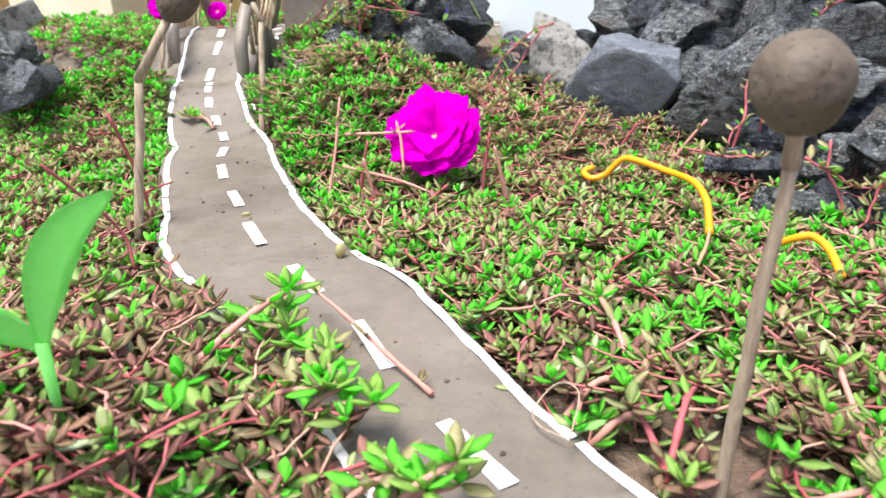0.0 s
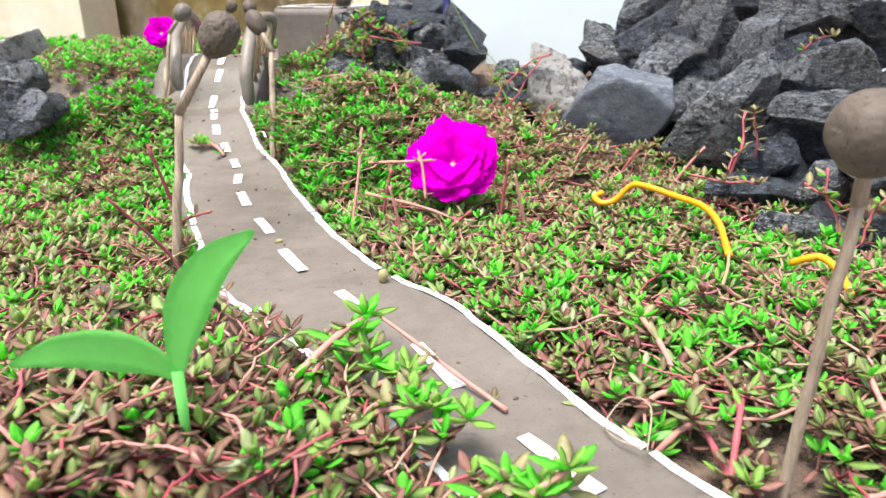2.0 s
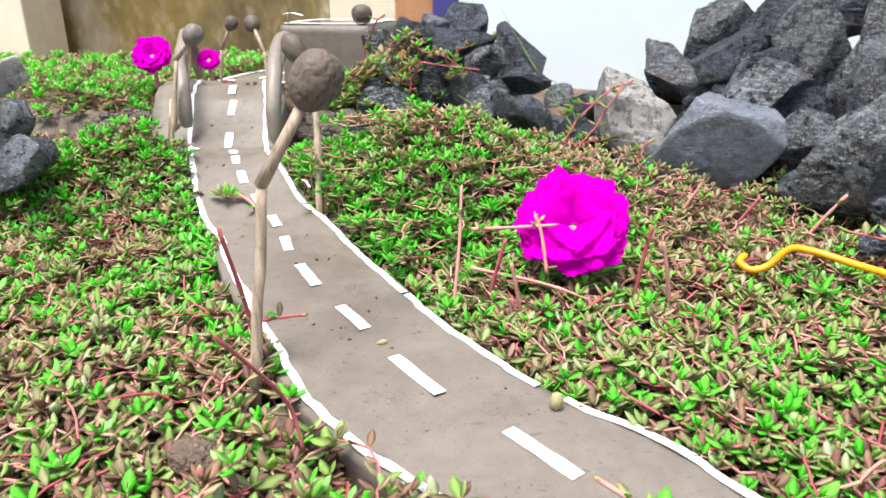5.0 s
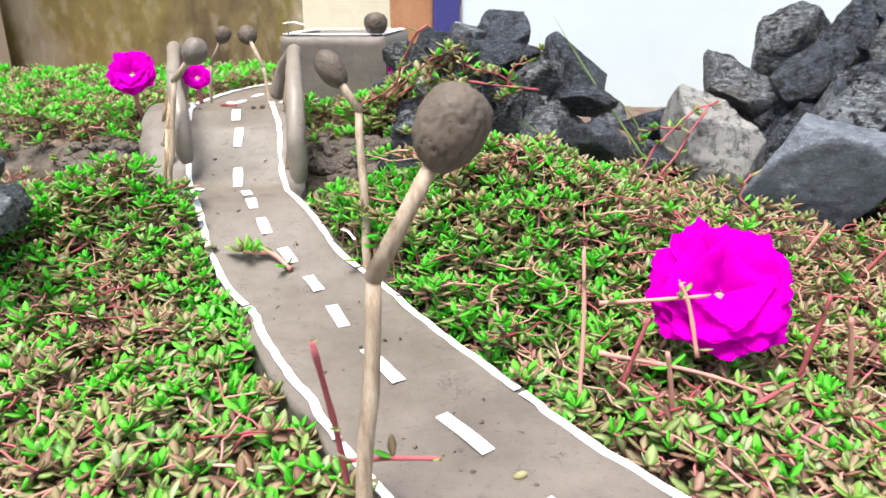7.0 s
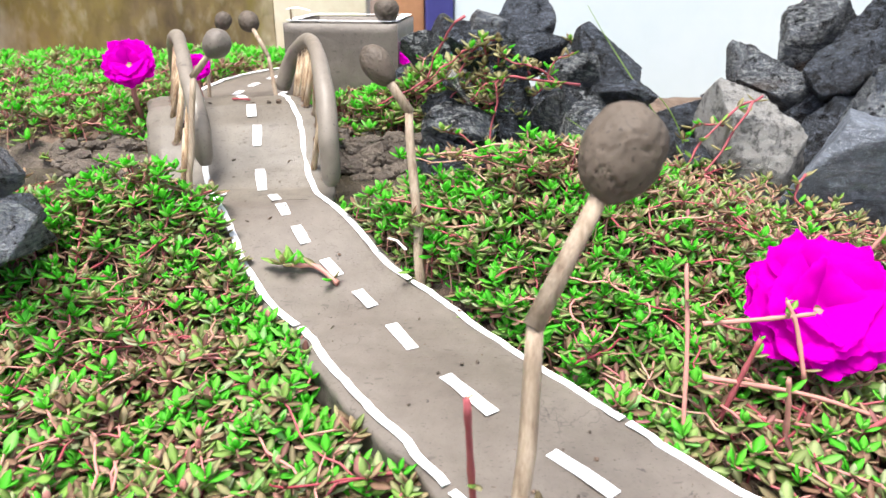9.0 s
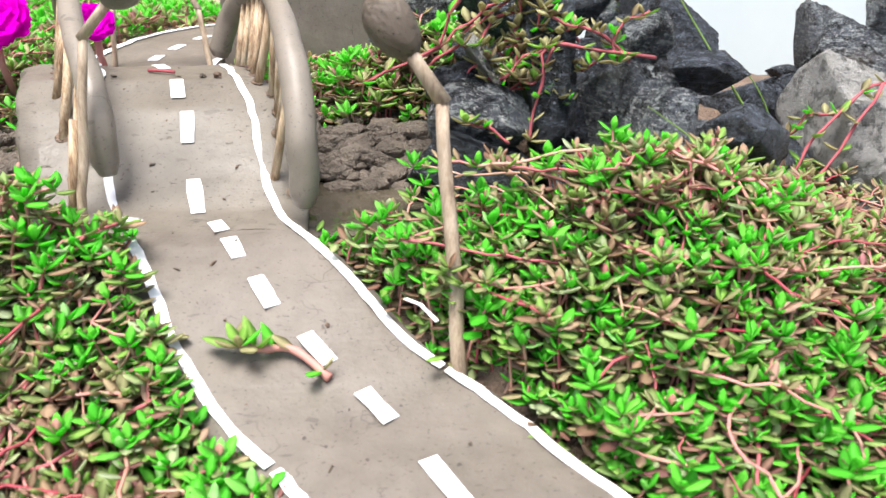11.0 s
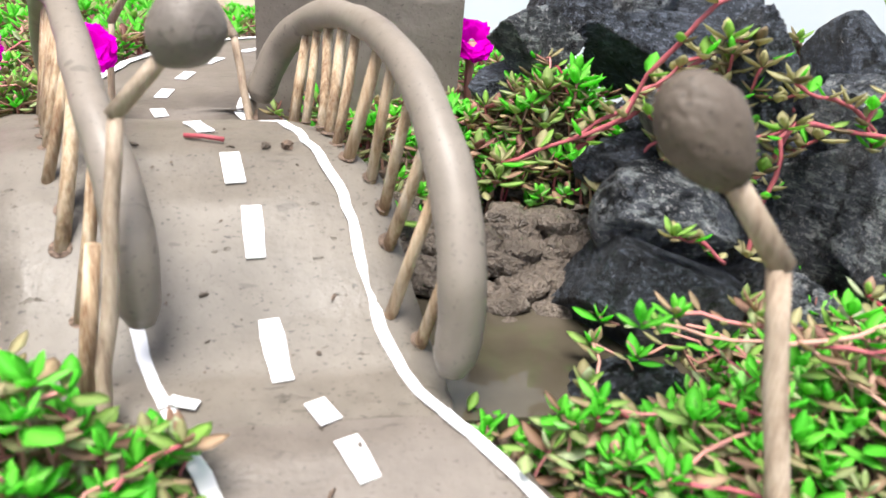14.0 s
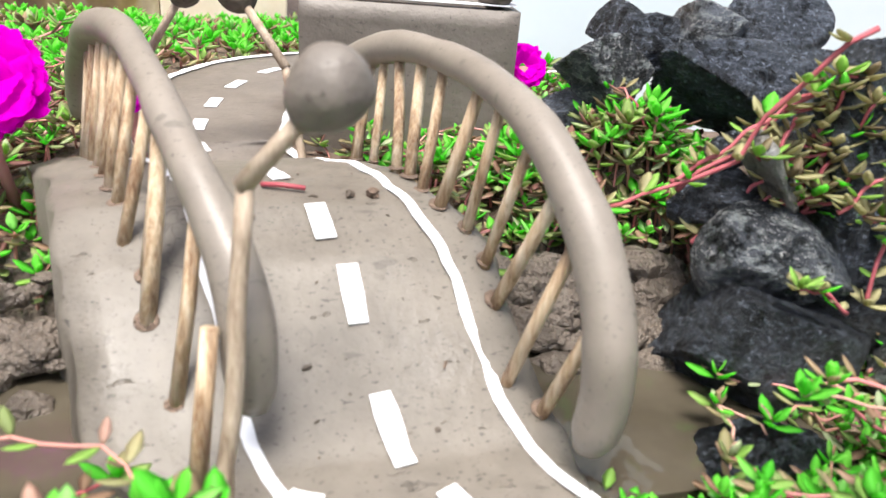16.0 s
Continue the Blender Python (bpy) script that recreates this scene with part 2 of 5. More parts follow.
def smooth_line(points, n):
    """n points on a Catmull-Rom curve through the given ones."""
    p = [Vector(q) for q in points]
    p = [2 * p[0] - p[1]] + p + [2 * p[-1] - p[-2]]
    out = []
    for k in range(n):
        s = k / (n - 1) * (len(p) - 3)
        i = min(int(s), len(p) - 4)
        u = s - i
        a, b, c, d = p[i:i + 4]
        out.append(0.5 * (2 * b + (c - a) * u + (2 * a - 5 * b + 4 * c - d) * u * u + (3 * b - a - 3 * c + d) * u ** 3))
    return out


def tube(points, radii, sides=8, rough=0.0, cap=True, freq=300.0):
    """Vertices and faces of a closed tube along points."""
    verts, faces = [], []
    n = len(points)
    a = None
    for i, p in enumerate(points):
        d = (Vector(points[min(i + 1, n - 1)]) - Vector(points[max(i - 1, 0)])).normalized()
        if a is None:
            a = d.cross(Vector((0, 0, 1)) if abs(d.z) < 0.9 else Vector((0, 1, 0)))
        a = (a - d * a.dot(d)).normalized()
        b = d.cross(a)
        r = radii[i] if isinstance(radii, (list, tuple)) else radii
        for k in range(sides):
            w = 2 * math.pi * k / sides
            o = a * math.cos(w) + b * math.sin(w)
            q = Vector(p) + o * r
            if rough:
                q += o * rough * r * noise.noise(q * freq)
            verts.append(q)
    for i in range(n - 1):
        for k in range(sides):
            m = (k + 1) % sides
            faces.append((i * sides + k, i * sides + m, (i + 1) * sides + m, (i + 1) * sides + k))
    if cap:
        faces.append(tuple(range(sides - 1, -1, -1)))
        faces.append(tuple(range((n - 1) * sides, n * sides)))
    return verts, faces


def tube_bm(points, radii, sides=8, rough=0.0, freq=300.0):
    bm = bmesh.new()
    v, f = tube(points, radii, sides, rough, True, freq)
    vs = [bm.verts.new(q) for q in v]
    for q in f:
        bm.faces.new([vs[i] for i in q])
    bmesh.ops.recalc_face_normals(bm, faces=bm.faces)
    return bm


# ---- lie of the land ----
ROAD_Y = [-0.10, 0.04, 0.10, 0.14, 0.17, 0.20, 0.2358, 0.2445, 0.253, 0.265, 0.2818, 0.2938, 0.305, 0.312, 0.3214, 0.3312, 0.3401, 0.3533, 0.366, 0.378, 0.395, 0.42]
ROAD_Z = [-0.027, -0.0265, -0.0245, -0.0245, -0.0225, -0.0208, -0.0205, -0.0195, -0.0172, -0.0125, -0.0045, -0.0005, 0.0005, 0.001, 0.0065, 0.0142, 0.0206, 0.0268, 0.0275, 0.0265, 0.022, 0.013]
LEFT_Y = [-0.1, 0.03, 0.045, 0.06, 0.075, 0.09, 0.105, 0.12, 0.14, 0.158, 0.175, 0.195, 0.213, 0.23, 0.245, 0.258, 0.27, 0.282, 0.294, 0.305, 0.317, 0.33, 0.345, 0.36, 0.38, 0.42]
LEFT_X = [0.225, 0.1055, 0.0899, 0.0741, 0.0564, 0.0363, 0.0218, 0.0101, -0.0008, -0.0132, -0.0232, -0.0359, -0.0459, -0.0531, -0.0648, -0.0736, -0.0801, -0.0855, -0.091, -0.0961, -0.1012, -0.1046, -0.1082, -0.1114, -0.118, -0.133]
RIGHT_Y = [-0.1, 0.01, 0.027, 0.042, 0.056, 0.07, 0.085, 0.098, 0.106, 0.114, 0.125, 0.14, 0.157, 0.172, 0.186, 0.2, 0.213, 0.228, 0.242, 0.252, 0.259, 0.268, 0.277, 0.286, 0.297, 0.308, 0.318, 0.33, 0.342, 0.352, 0.36, 0.38, 0.42]
RIGHT_X = [0.2879, 0.1834, 0.1673, 0.1527, 0.1423, 0.1311, 0.1193, 0.1088, 0.1009, 0.089, 0.0762, 0.0636, 0.0484, 0.0373, 0.028, 0.0183, 0.0097, 0.0009, -0.0069, -0.0152, -0.0241, -0.0314, -0.0373, -0.0438, -0.0514, -0.0571, -0.0611, -0.0639, -0.066, -0.0704, -0.0728, -0.079, -0.092]


def road_z(y):
    return float(np.interp(y, ROAD_Y, ROAD_Z))


def road_l(y):
    return float(np.interp(y, LEFT_Y, LEFT_X))


def road_r(y):
    return float(np.interp(y, RIGHT_Y, RIGHT_X))


def step(a, b, x):
    u = np.clip((x - a) / (b - a), 0, 1)
    return u * u * (3 - 2 * u)


def hump(x, y, cx, cy, r, h):
    return h * np.exp(-((x - cx) ** 2 + (y - cy) ** 2) / (r * r))


def ground_z(x, y):
    """Height of the soil; x and y may be arrays."""
    base = np.interp(y, [-1, 0.20, 0.24, 0.27, 0.285, 0.36, 0.38, 0.5, 0.65, 0.95, 4], [-0.037, -0.037, -0.033, -0.019, -0.009, -0.006, 0.010, 0.012, 0.004, -0.03, -0.03])
    base = base + hump(x, y, 0.02, -0.03, 0.07, 0.018) + 0.030 * np.exp(-((x - 0.031) / np.where(x < 0.031, 0.039, 0.047)) ** 2 - ((y - 0.275) / np.where(y < 0.275, 0.038, 0.015)) ** 2) + hump(x, y, 0.27, 0.38, 0.09, -0.01)
    base = base + hump(x, y, 0.07, -0.01, 0.05, 0.010) + 0.022 * np.exp(-((x + 0.009) / 0.018) ** 2 - ((y - 0.385) / 0.014) ** 2) + 0.014 * np.exp(-((x + 0.118) / 0.025) ** 2 - ((y - 0.283) / 0.016) ** 2) - 0.05 * step(0.03, 0.09, x) * step(0.45, 0.55, y)
    base = base - (0.013 * step(0.095, 0.15, x) + 0.006 * step(0.20, 0.25, x)) * step(0.235, 0.275, y) * (1 - step(0.36, 0.40, y))
    pond = step(0.308, 0.318, y) * (1 - step(0.338, 0.358, y)) * (1 - step(-0.022, -0.008, x)) * step(-0.40, -0.36, x)
    return base * (1 - pond) - 0.022 * pond


def land():
    def axis(lo, a, b, hi, fine):
        return np.concatenate([np.linspace(lo, a, 14)[:-1], np.arange(a, b, fine), np.linspace(b, hi, 14)])
    xs, ys = axis(-4, -0.45, 0.5, 4, 0.006), axis(-4, -0.2, 0.62, 4, 0.006)
    verts, faces = [], []
    for y in ys:
        for x in xs:
            z = float(ground_z(x, y))
            if abs(x) < 0.6 and -0.3 < y < 0.7:
                z += 0.0035 * noise.noise(Vector((x, y, 0)) * 60) + 0.0018 * noise.noise(Vector((x, y, 3)) * 190)
                if 0.33 < y < 0.38 and x < 0:
                    z += 0.003 * noise.noise(Vector((x, y, 5)) * 130)
            verts.append((x, y, z))
    w = len(xs)
    slots = []
    for j in range(len(ys) - 1):
        for i in range(w - 1):
            faces.append((j * w + i, j * w + i + 1, (j + 1) * w + i + 1, (j + 1) * w + i))
            slots.append(1 if 0.30 < ys[j] < 0.375 and -0.42 < xs[i] < 0.0 else 0)
    ob = mesh_object("ground", verts, faces, [SOIL, MUD], slots=slots)
    tagged(ob, "dark crumbly garden soil with a muddy pond bank", "ground", kind="structure")


land()
wv = [(-0.42, 0.302, -0.003), (0.0, 0.302, -0.003), (0.0, 0.372, -0.003), (-0.42, 0.372, -0.003)]
pond = mesh_object("water", wv + [(x, y, -0.03) for x, y, z in wv], [(0, 1, 2, 3), (7, 6, 5, 4), (0, 4, 5, 1), (1, 5, 6, 2), (2, 6, 7, 3), (3, 7, 4, 0)], WATER, smooth=False)
tagged(pond, "still muddy brown water in a small channel", "water", kind="structure")


# ---- clay road with pasted paper lines ----
def slab(name, y0, y1, n, over_l, over_r, drop, material, lump=0.0006, parent=None, flare=0.0):
    verts, faces = [], []
    cols = 14
    for i in range(n):
        y = y0 + (y1 - y0) * i / (n - 1)
        wob_l = 0.0016 * noise.noise(Vector((1, y * 45, 0)))
        wob_r = 0.0016 * noise.noise(Vector((9, y * 45, 0)))
        grow = float(step(0.2995, 0.316, y)) if y0 >= 0.3 else 1.0
        a = road_l(y) - 0.0035 - (over_l - 0.0035) * grow + wob_l
        b = road_r(y) + 0.0035 + (over_r - 0.0035) * grow + wob_r
        z = road_z(y)
        row = [(a - flare, y, z - drop), (a - flare * 0.4, y, z - 0.45 * drop), (a - 0.0008, y, z - 0.0022)]
        for k in range(cols + 1):
            u = k / cols
            x = a + (b - a) * u
            dz = lump * noise.noise(Vector((x, y, 0)) * 70) + 0.4 * lump * noise.noise(Vector((x, y, 2)) * 240)
            edge = 0.0012 * max(0.0, abs(2 * u - 1) - 0.9) * 10
            row.append((x, y, z + dz - edge))
        row += [(b + 0.0008, y, z - 0.0022), (b + flare * 0.4, y, z - 0.45 * drop), (b + flare, y, z - drop)]
        for j, (x, yy, zz) in enumerate(row):
            if j < 3 or j > cols + 3:
                k = noise.noise(Vector((x, yy, zz)) * 120) * 0.0012
                if parent:
                    k += noise.noise(Vector((j, yy * 130, zz * 30))) * 0.0030
                row[j] = (x + k, yy, zz + k * 0.5)
        verts += row
    w = cols + 7
    for i in range(n - 1):
        for j in range(w - 1):
            faces.append((i * w + j, i * w + j + 1, (i + 1) * w + j + 1, (i + 1) * w + j))
    return mesh_object(name, verts, faces, material, parent)


def ribbon(name, pts, half, parent, lift=0.0004, label=""):
    """A paper strip along pts (x, y, z), with its own thickness."""
    verts, faces = [], []
    n = len(pts)
    for i, p in enumerate(pts):
        d = (Vector(pts[min(i + 1, n - 1)]) - Vector(pts[max(i - 1, 0)])).normalized()
        s = Vector((d.y, -d.x, 0)).normalized()
        h = half * (1 + 0.22 * noise.noise(Vector(p) * 160)) if n > 4 else half
        up = Vector((0, 0, lift + 0.0004 * max(0.0, noise.noise(Vector(p) * 90))))
        for o in (-h, h):
            verts.append(Vector(p) + s * o + up)
        for o in (h, -h):
            verts.append(Vector(p) + s * o + up - Vector((0, 0, 0.00025)))
    for i in range(n - 1):
        a, b = i * 4, i * 4 + 4
        for k in range(4):
            faces.append((a + k, a + (k + 1) % 4, b + (k + 1) % 4, b + k))
    faces += [(3, 2, 1, 0), tuple(range(n * 4 - 4, n * 4))]
    return mesh_object(name, verts, faces, PAPER, parent, label, smooth=False)


def edge_strip(side, y0, y1, parent, half=0.00122):
    f = road_l if side < 0 else road_r
    n = max(6, int((y1 - y0) / 0.0025))
    pts = []
    for i in range(n):
        y = y0 + (y1 - y0) * i / (n - 1)
        x = f(y) + 0.0011 * noise.noise(Vector((side * 7, y * 110, 1))) + 0.0005 * noise.noise(Vector((side * 7, y * 260, 4)))
        pts.append((x, y, road_z(y)))
    ribbon("edge_strip", pts, half, parent)


def dash(a, b, parent, half=0.0020):
    n = 5
    pts = []
    for i in range(n):
        x, y = a[0] + (b[0] - a[0]) * i / (n - 1), a[1] + (b[1] - a[1]) * i / (n - 1)
        pts.append((x, y, road_z(y) + 0.0002))
    ribbon("dash", pts, half, parent)


road = slab("road", -0.10, 0.300, 260, 0.0035, 0.0035, 0.012, CLAY)
tagged(road, "winding miniature road of smooth grey clay with pasted white paper lines", "road", kind="structure")
for y0, y1 in ((-0.10, 0.0385), (0.040, 0.098), (0.0995, 0.158), (0.160, 0.2335), (0.235, 0.2990)):
    edge_strip(-1, y0, y1, road)
for y0, y1 in ((-0.10, 0.030), (0.0315, 0.119), (0.1255, 0.180), (0.1815, 0.2565), (0.2572, 0.3004)):
    edge_strip(1, y0, y1, road)
for a, b in (((0.1357, 0.0312), (0.1530, 0.0135)), ((0.1017, 0.0712), (0.1175, 0.0501)), ((0.0682, 0.1029), (0.0844, 0.0860)),
             ((0.0339, 0.1388), (0.0498, 0.1187)), ((0.0108, 0.1696), (0.0223, 0.1550)), ((-0.0123, 0.2027), (-0.0012, 0.1850)),
             ((-0.0275, 0.2336), (-0.0210, 0.2180)), ((-0.0389, 0.2526), (-0.0335, 0.2447)), ((-0.0507, 0.2668), (-0.0453, 0.2596)),
             ((-0.0620, 0.2817), (-0.0578, 0.2740)), ((-0.0693, 0.2956), (-0.0662, 0.2883)), ((0.170, -0.006), (0.188, -0.025))):
    dash(a, b, road)

def ball(center, axis, r_across, r_along, seed, cracks=1.0):
    bm = bmesh.new()
    bmesh.ops.create_icosphere(bm, subdivisions=5 if r_across > 0.003 else 3, radius=1.0)
    q = Vector(axis).normalized().to_track_quat("Z", "Y")
    for v in bm.verts:
        n = v.co.normalized()
        k = 1 + 0.06 * noise.noise(n * 1.6 + Vector((seed, 0, 0))) + 0.02 * cracks * noise.noise(n * 6 + Vector((0, seed, 0)))
        k -= 0.05 * cracks * max(0.0, 0.09 - abs(noise.noise(n * 2.6 + Vector((seed, seed, 0))))) / 0.09
        taper = 1 + 0.10 * n.z
        v.co = Vector(center) + q @ Vector((n.x * r_across * taper, n.y * r_across * taper, n.z * r_along)) * k
    return bm


# ---- clay bridge ----
bridge = thing("bridge", (-0.09, 0.30, 0.0), "humped miniature bridge of smooth grey clay over muddy water", "bridge")
slab("deck", 0.300, 0.42, 90, 0.0215, 0.0085, 0.048, CLAY_DECK, 0.0009, bridge, 0.004)
for y0, y1 in ((0.3005, 0.3045), (0.305, 0.42)):
    edge_strip(-1, y0, y1, bridge, 0.00105)
for y0, y1 in ((0.3006, 0.42),):
    edge_strip(1, y0, y1, bridge, 0.00105)
for a, b in (((-0.0736, 0.3043), (-0.0711, 0.2994)), ((-0.0807, 0.3209), (-0.0783, 0.3098)), ((-0.0838, 0.3395), (-0.0829, 0.3305)),
             ((-0.0882, 0.3525), (-0.0868, 0.3450)), ((-0.0975, 0.3740), (-0.0935, 0.3640))):
    dash(a, b, bridge, 0.0019)
ARCH_R = [(-0.0510, 0.3062, 0.0045), (-0.0508, 0.3047, 0.0115), (-0.0509, 0.3052, 0.0220), (-0.0518, 0.3117, 0.0335), (-0.0536, 0.3207, 0.0417), (-0.0561, 0.3342, 0.0482), (-0.0600, 0.3542, 0.0516), (-0.0653, 0.3812, 0.0508), (-0.0708, 0.3982, 0.0470), (-0.0773, 0.4082, 0.0395), (-0.0820, 0.4122, 0.0290), (-0.0833, 0.4132, 0.0235)]
ARCH_L = [(-0.1001, 0.3143, 0.0109), (-0.1003, 0.3135, 0.0184), (-0.1013, 0.3162, 0.0279), (-0.1048, 0.3242, 0.0365), (-0.1091, 0.3348, 0.0427), (-0.1147, 0.3522, 0.0488), (-0.1216, 0.3730, 0.0532), (-0.1306, 0.3990, 0.0492), (-0.1376, 0.4210, 0.0372), (-0.1411, 0.4330, 0.0232)]


def arch(points, thick):
    c = smooth_line(points, 90)
    rad = []
    for i in range(90):
        u = i / 89
        r = thick + 0.0005 * math.sin(9 * u) + 0.0004 * noise.noise(c[i] * 60)
        rad.append(r * min(1.0, 0.72 + 6 * u, 0.72 + 6 * (1 - u)))
    part("arch_rail", tube_bm(c, rad, 24, 0.09, 130), CLAY_ROLL, bridge, "thick hand-rolled clay rail, arched")
    return c


def posts(curve, spots):
    for bx, y, lean in spots:
        z = road_z(y) - 0.0015
        top = min(curve, key=lambda q: abs(q.y - (y + lean)) + (0 if q.z > z + 0.006 else 1))
        p0, p1 = Vector((bx, y, z)), top + Vector((0, 0, -0.0005))
        mid = (p0 + p1) / 2 + Vector((random.uniform(-1, 1), random.uniform(-1, 1), 0)) * 0.0003
        r = random.uniform(0.00105, 0.0014)
        stick = part("post", tube_bm([p0, mid, p1], [r, r * 0.97, r * 0.9], 8, 0.12, 900), WOOD, bridge)
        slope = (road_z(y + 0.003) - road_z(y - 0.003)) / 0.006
        # flattened disc in dark soil colour paints the shade of the post's hole
        part("hole_shade", ball((bx, y, road_z(y)), (0, -slope, 1), r * 1.45, r * 0.22, len(bridge.children)), SOIL, stick, "flat dark disc round the post, standing in for its hole's shade")


random.seed(4)
cr, cl = arch(ARCH_R, 0.0036), arch(ARCH_L, 0.0033)
posts(cr, [(-0.0545, 0.3170, -0.0090), (-0.0596, 0.3216, -0.0065), (-0.0585, 0.3335, -0.0125), (-0.0588, 0.3400, -0.0090), (-0.0606, 0.3473, -0.0059), (-0.0649, 0.3525, -0.0022), (-0.0668, 0.3592, 0.0062), (-0.0678, 0.3665, 0.0090), (-0.0690, 0.3735, 0.0128), (-0.0725, 0.3835, 0.0100), (-0.0752, 0.3930, 0.0060)])
part("post", tube_bm([(-0.1082, 0.3070, -0.001), (-0.1068, 0.3094, 0.0120), (-0.1053, 0.3117, 0.0255)], [0.0013, 0.0013, 0.0012], 8, 0.12, 900), WOOD, bridge)
posts(cl, [(-0.1115, 0.3221, 0.006), (-0.1159, 0.3328, 0.013), (-0.1163, 0.3394, 0.007), (-0.1205, 0.3451, 0.007), (-0.1222, 0.3546, 0.006), (-0.1242, 0.3616, 0.006), (-0.1262, 0.3686, 0.006), (-0.1282, 0.3756, 0.006), (-0.1307, 0.3836, 0.005), (-0.1332, 0.3916, 0.004), (-0.1357, 0.4006, 0.003)])

# ---- road beyond the bridge ----
FAR = smooth_line([(-0.100, 0.402, 0.0095), (-0.107, 0.416, 0.0130), (-0.113, 0.430, 0.0160), (-0.111, 0.462, 0.016), (-0.104, 0.497, 0.016), (-0.088, 0.535, 0.015), (-0.060, 0.566, 0.013), (-0.02, 0.585, 0.012), (0.05, 0.60, 0.011)], 70)


def far_road():
    verts, faces = [], []
    for i, p in enumerate(FAR):
        d = (FAR[min(i + 1, 69)] - FAR[max(i - 1, 0)]).normalized()
        s = Vector((d.y, -d.x, 0))
        h = 0.024 + 0.006 * i / 69
        for o, dz in ((-h - 0.002, -0.015), (-h, 0), (-h / 2, 0.0005), (0, 0.0006), (h / 2, 0.0005), (h, 0), (h + 0.002, -0.015)):
            verts.append(p + s * o + Vector((0, 0, dz)))
    for i in range(69):
        for k in range(6):
            faces.append((i * 7 + k, i * 7 + k + 1, i * 7 + k + 8, i * 7 + k + 7))
    ob = mesh_object("road_beyond", verts, faces, CLAY)
    tagged(ob, "clay road curving away behind the bridge", "road", kind="structure")
    for side in (-1, 1):
        pts = []
        for i, p in enumerate(FAR):
            d = (FAR[min(i + 1, 69)] - FAR[max(i - 1, 0)]).normalized()
            h = 0.0225 + 0.006 * i / 69
            pts.append(p + Vector((d.y, -d.x, 0)) * (side * h + 0.001 * noise.noise(p * 150)) + Vector((0, 0, 0.0004)))
        ribbon("edge_strip", pts, 0.0015, ob)
    for i in range(6, 62, 7):
        ribbon("dash", [FAR[i] + Vector((0, 0, 0.0006)), FAR[i + 1] + Vector((0, 0, 0.0006)), FAR[i + 3] + Vector((0, 0, 0.0006))], 0.002, ob)


far_road()


# ---- clay-topped lamps ----
def lamp(base, knee, head, r_stick, r_across, r_along, seed, label, cracks=1.0, clay=None):
    e = thing("lamp", base, label, "lamp", "clay-topped road lamps")
    b, k, h = Vector(base), Vector(knee), Vector(head)
    rnd = random.Random(seed)
    low = [b + (k - b) * (i / 8) + Vector((rnd.uniform(-1, 1), rnd.uniform(-1, 1), 0)) * r_stick * 0.25 for i in range(9)]
    low[0], low[-1] = b, k
    part("stem", tube_bm(low, [r_stick * (1.08 - 0.02 * i) for i in range(9)], 10, 0.12, 700), STALK_GREY, e, "straight weathered plant stalk")
    d = (h - k).normalized()
    part("arm", tube_bm([k - d * r_stick * 0.6, (k + h) / 2, h - d * r_along * 0.6], [r_stick * 1.12, r_stick, r_stick * 0.95], 10, 0.12, 700), STALK_GREY, e)
    part("head", ball(h, d, r_across, r_along, seed, cracks), clay or CLAY_DARK, e, "egg-shaped ball of grey-brown clay")
    return e


lamp((-0.0048, 0.1255, -0.034), (-0.0007, 0.1366, 0.0291), (0.0140, 0.1450, 0.0557), 0.0017, 0.0071, 0.0088, 3, "leaning stalk lamp with a brown clay ball at the road's edge", 1.3)
lamp((-0.0172, 0.2550, -0.022), (-0.0207, 0.2745, 0.0386), (-0.0306, 0.2798, 0.0526), 0.0016, 0.0051, 0.0076, 8, "bent stalk lamp with a pitted clay ball beside the road")
lamp((-0.1055, 0.2985, -0.012), (-0.1003, 0.3115, 0.0452), (-0.0905, 0.3116, 0.0566), 0.0012, 0.0051, 0.0057, 5, "thin stalk lamp with a smooth clay ball at the bridge foot", 0.3, CLAY)
lamp((0.1915, 0.0265, -0.040), (0.1953, 0.0220, 0.036), (0.1950, 0.0212, 0.0480), 0.0013, 0.0073, 0.0080, 11, "upright stalk lamp with a round clay ball among stems", 0.6)
lamp((-0.0840, 0.4050, 0.006), (-0.0900, 0.4150, 0.0400), (-0.1010, 0.4300, 0.0553), 0.0011, 0.0052, 0.0058, 6, "stalk lamp with a clay ball beyond the bridge")
lamp((-0.1260, 0.4280, 0.006), (-0.1230, 0.4300, 0.0400), (-0.1130, 0.4250, 0.0560), 0.0010, 0.0042, 0.0050, 9, "small stalk lamp with a clay ball in the far grass")


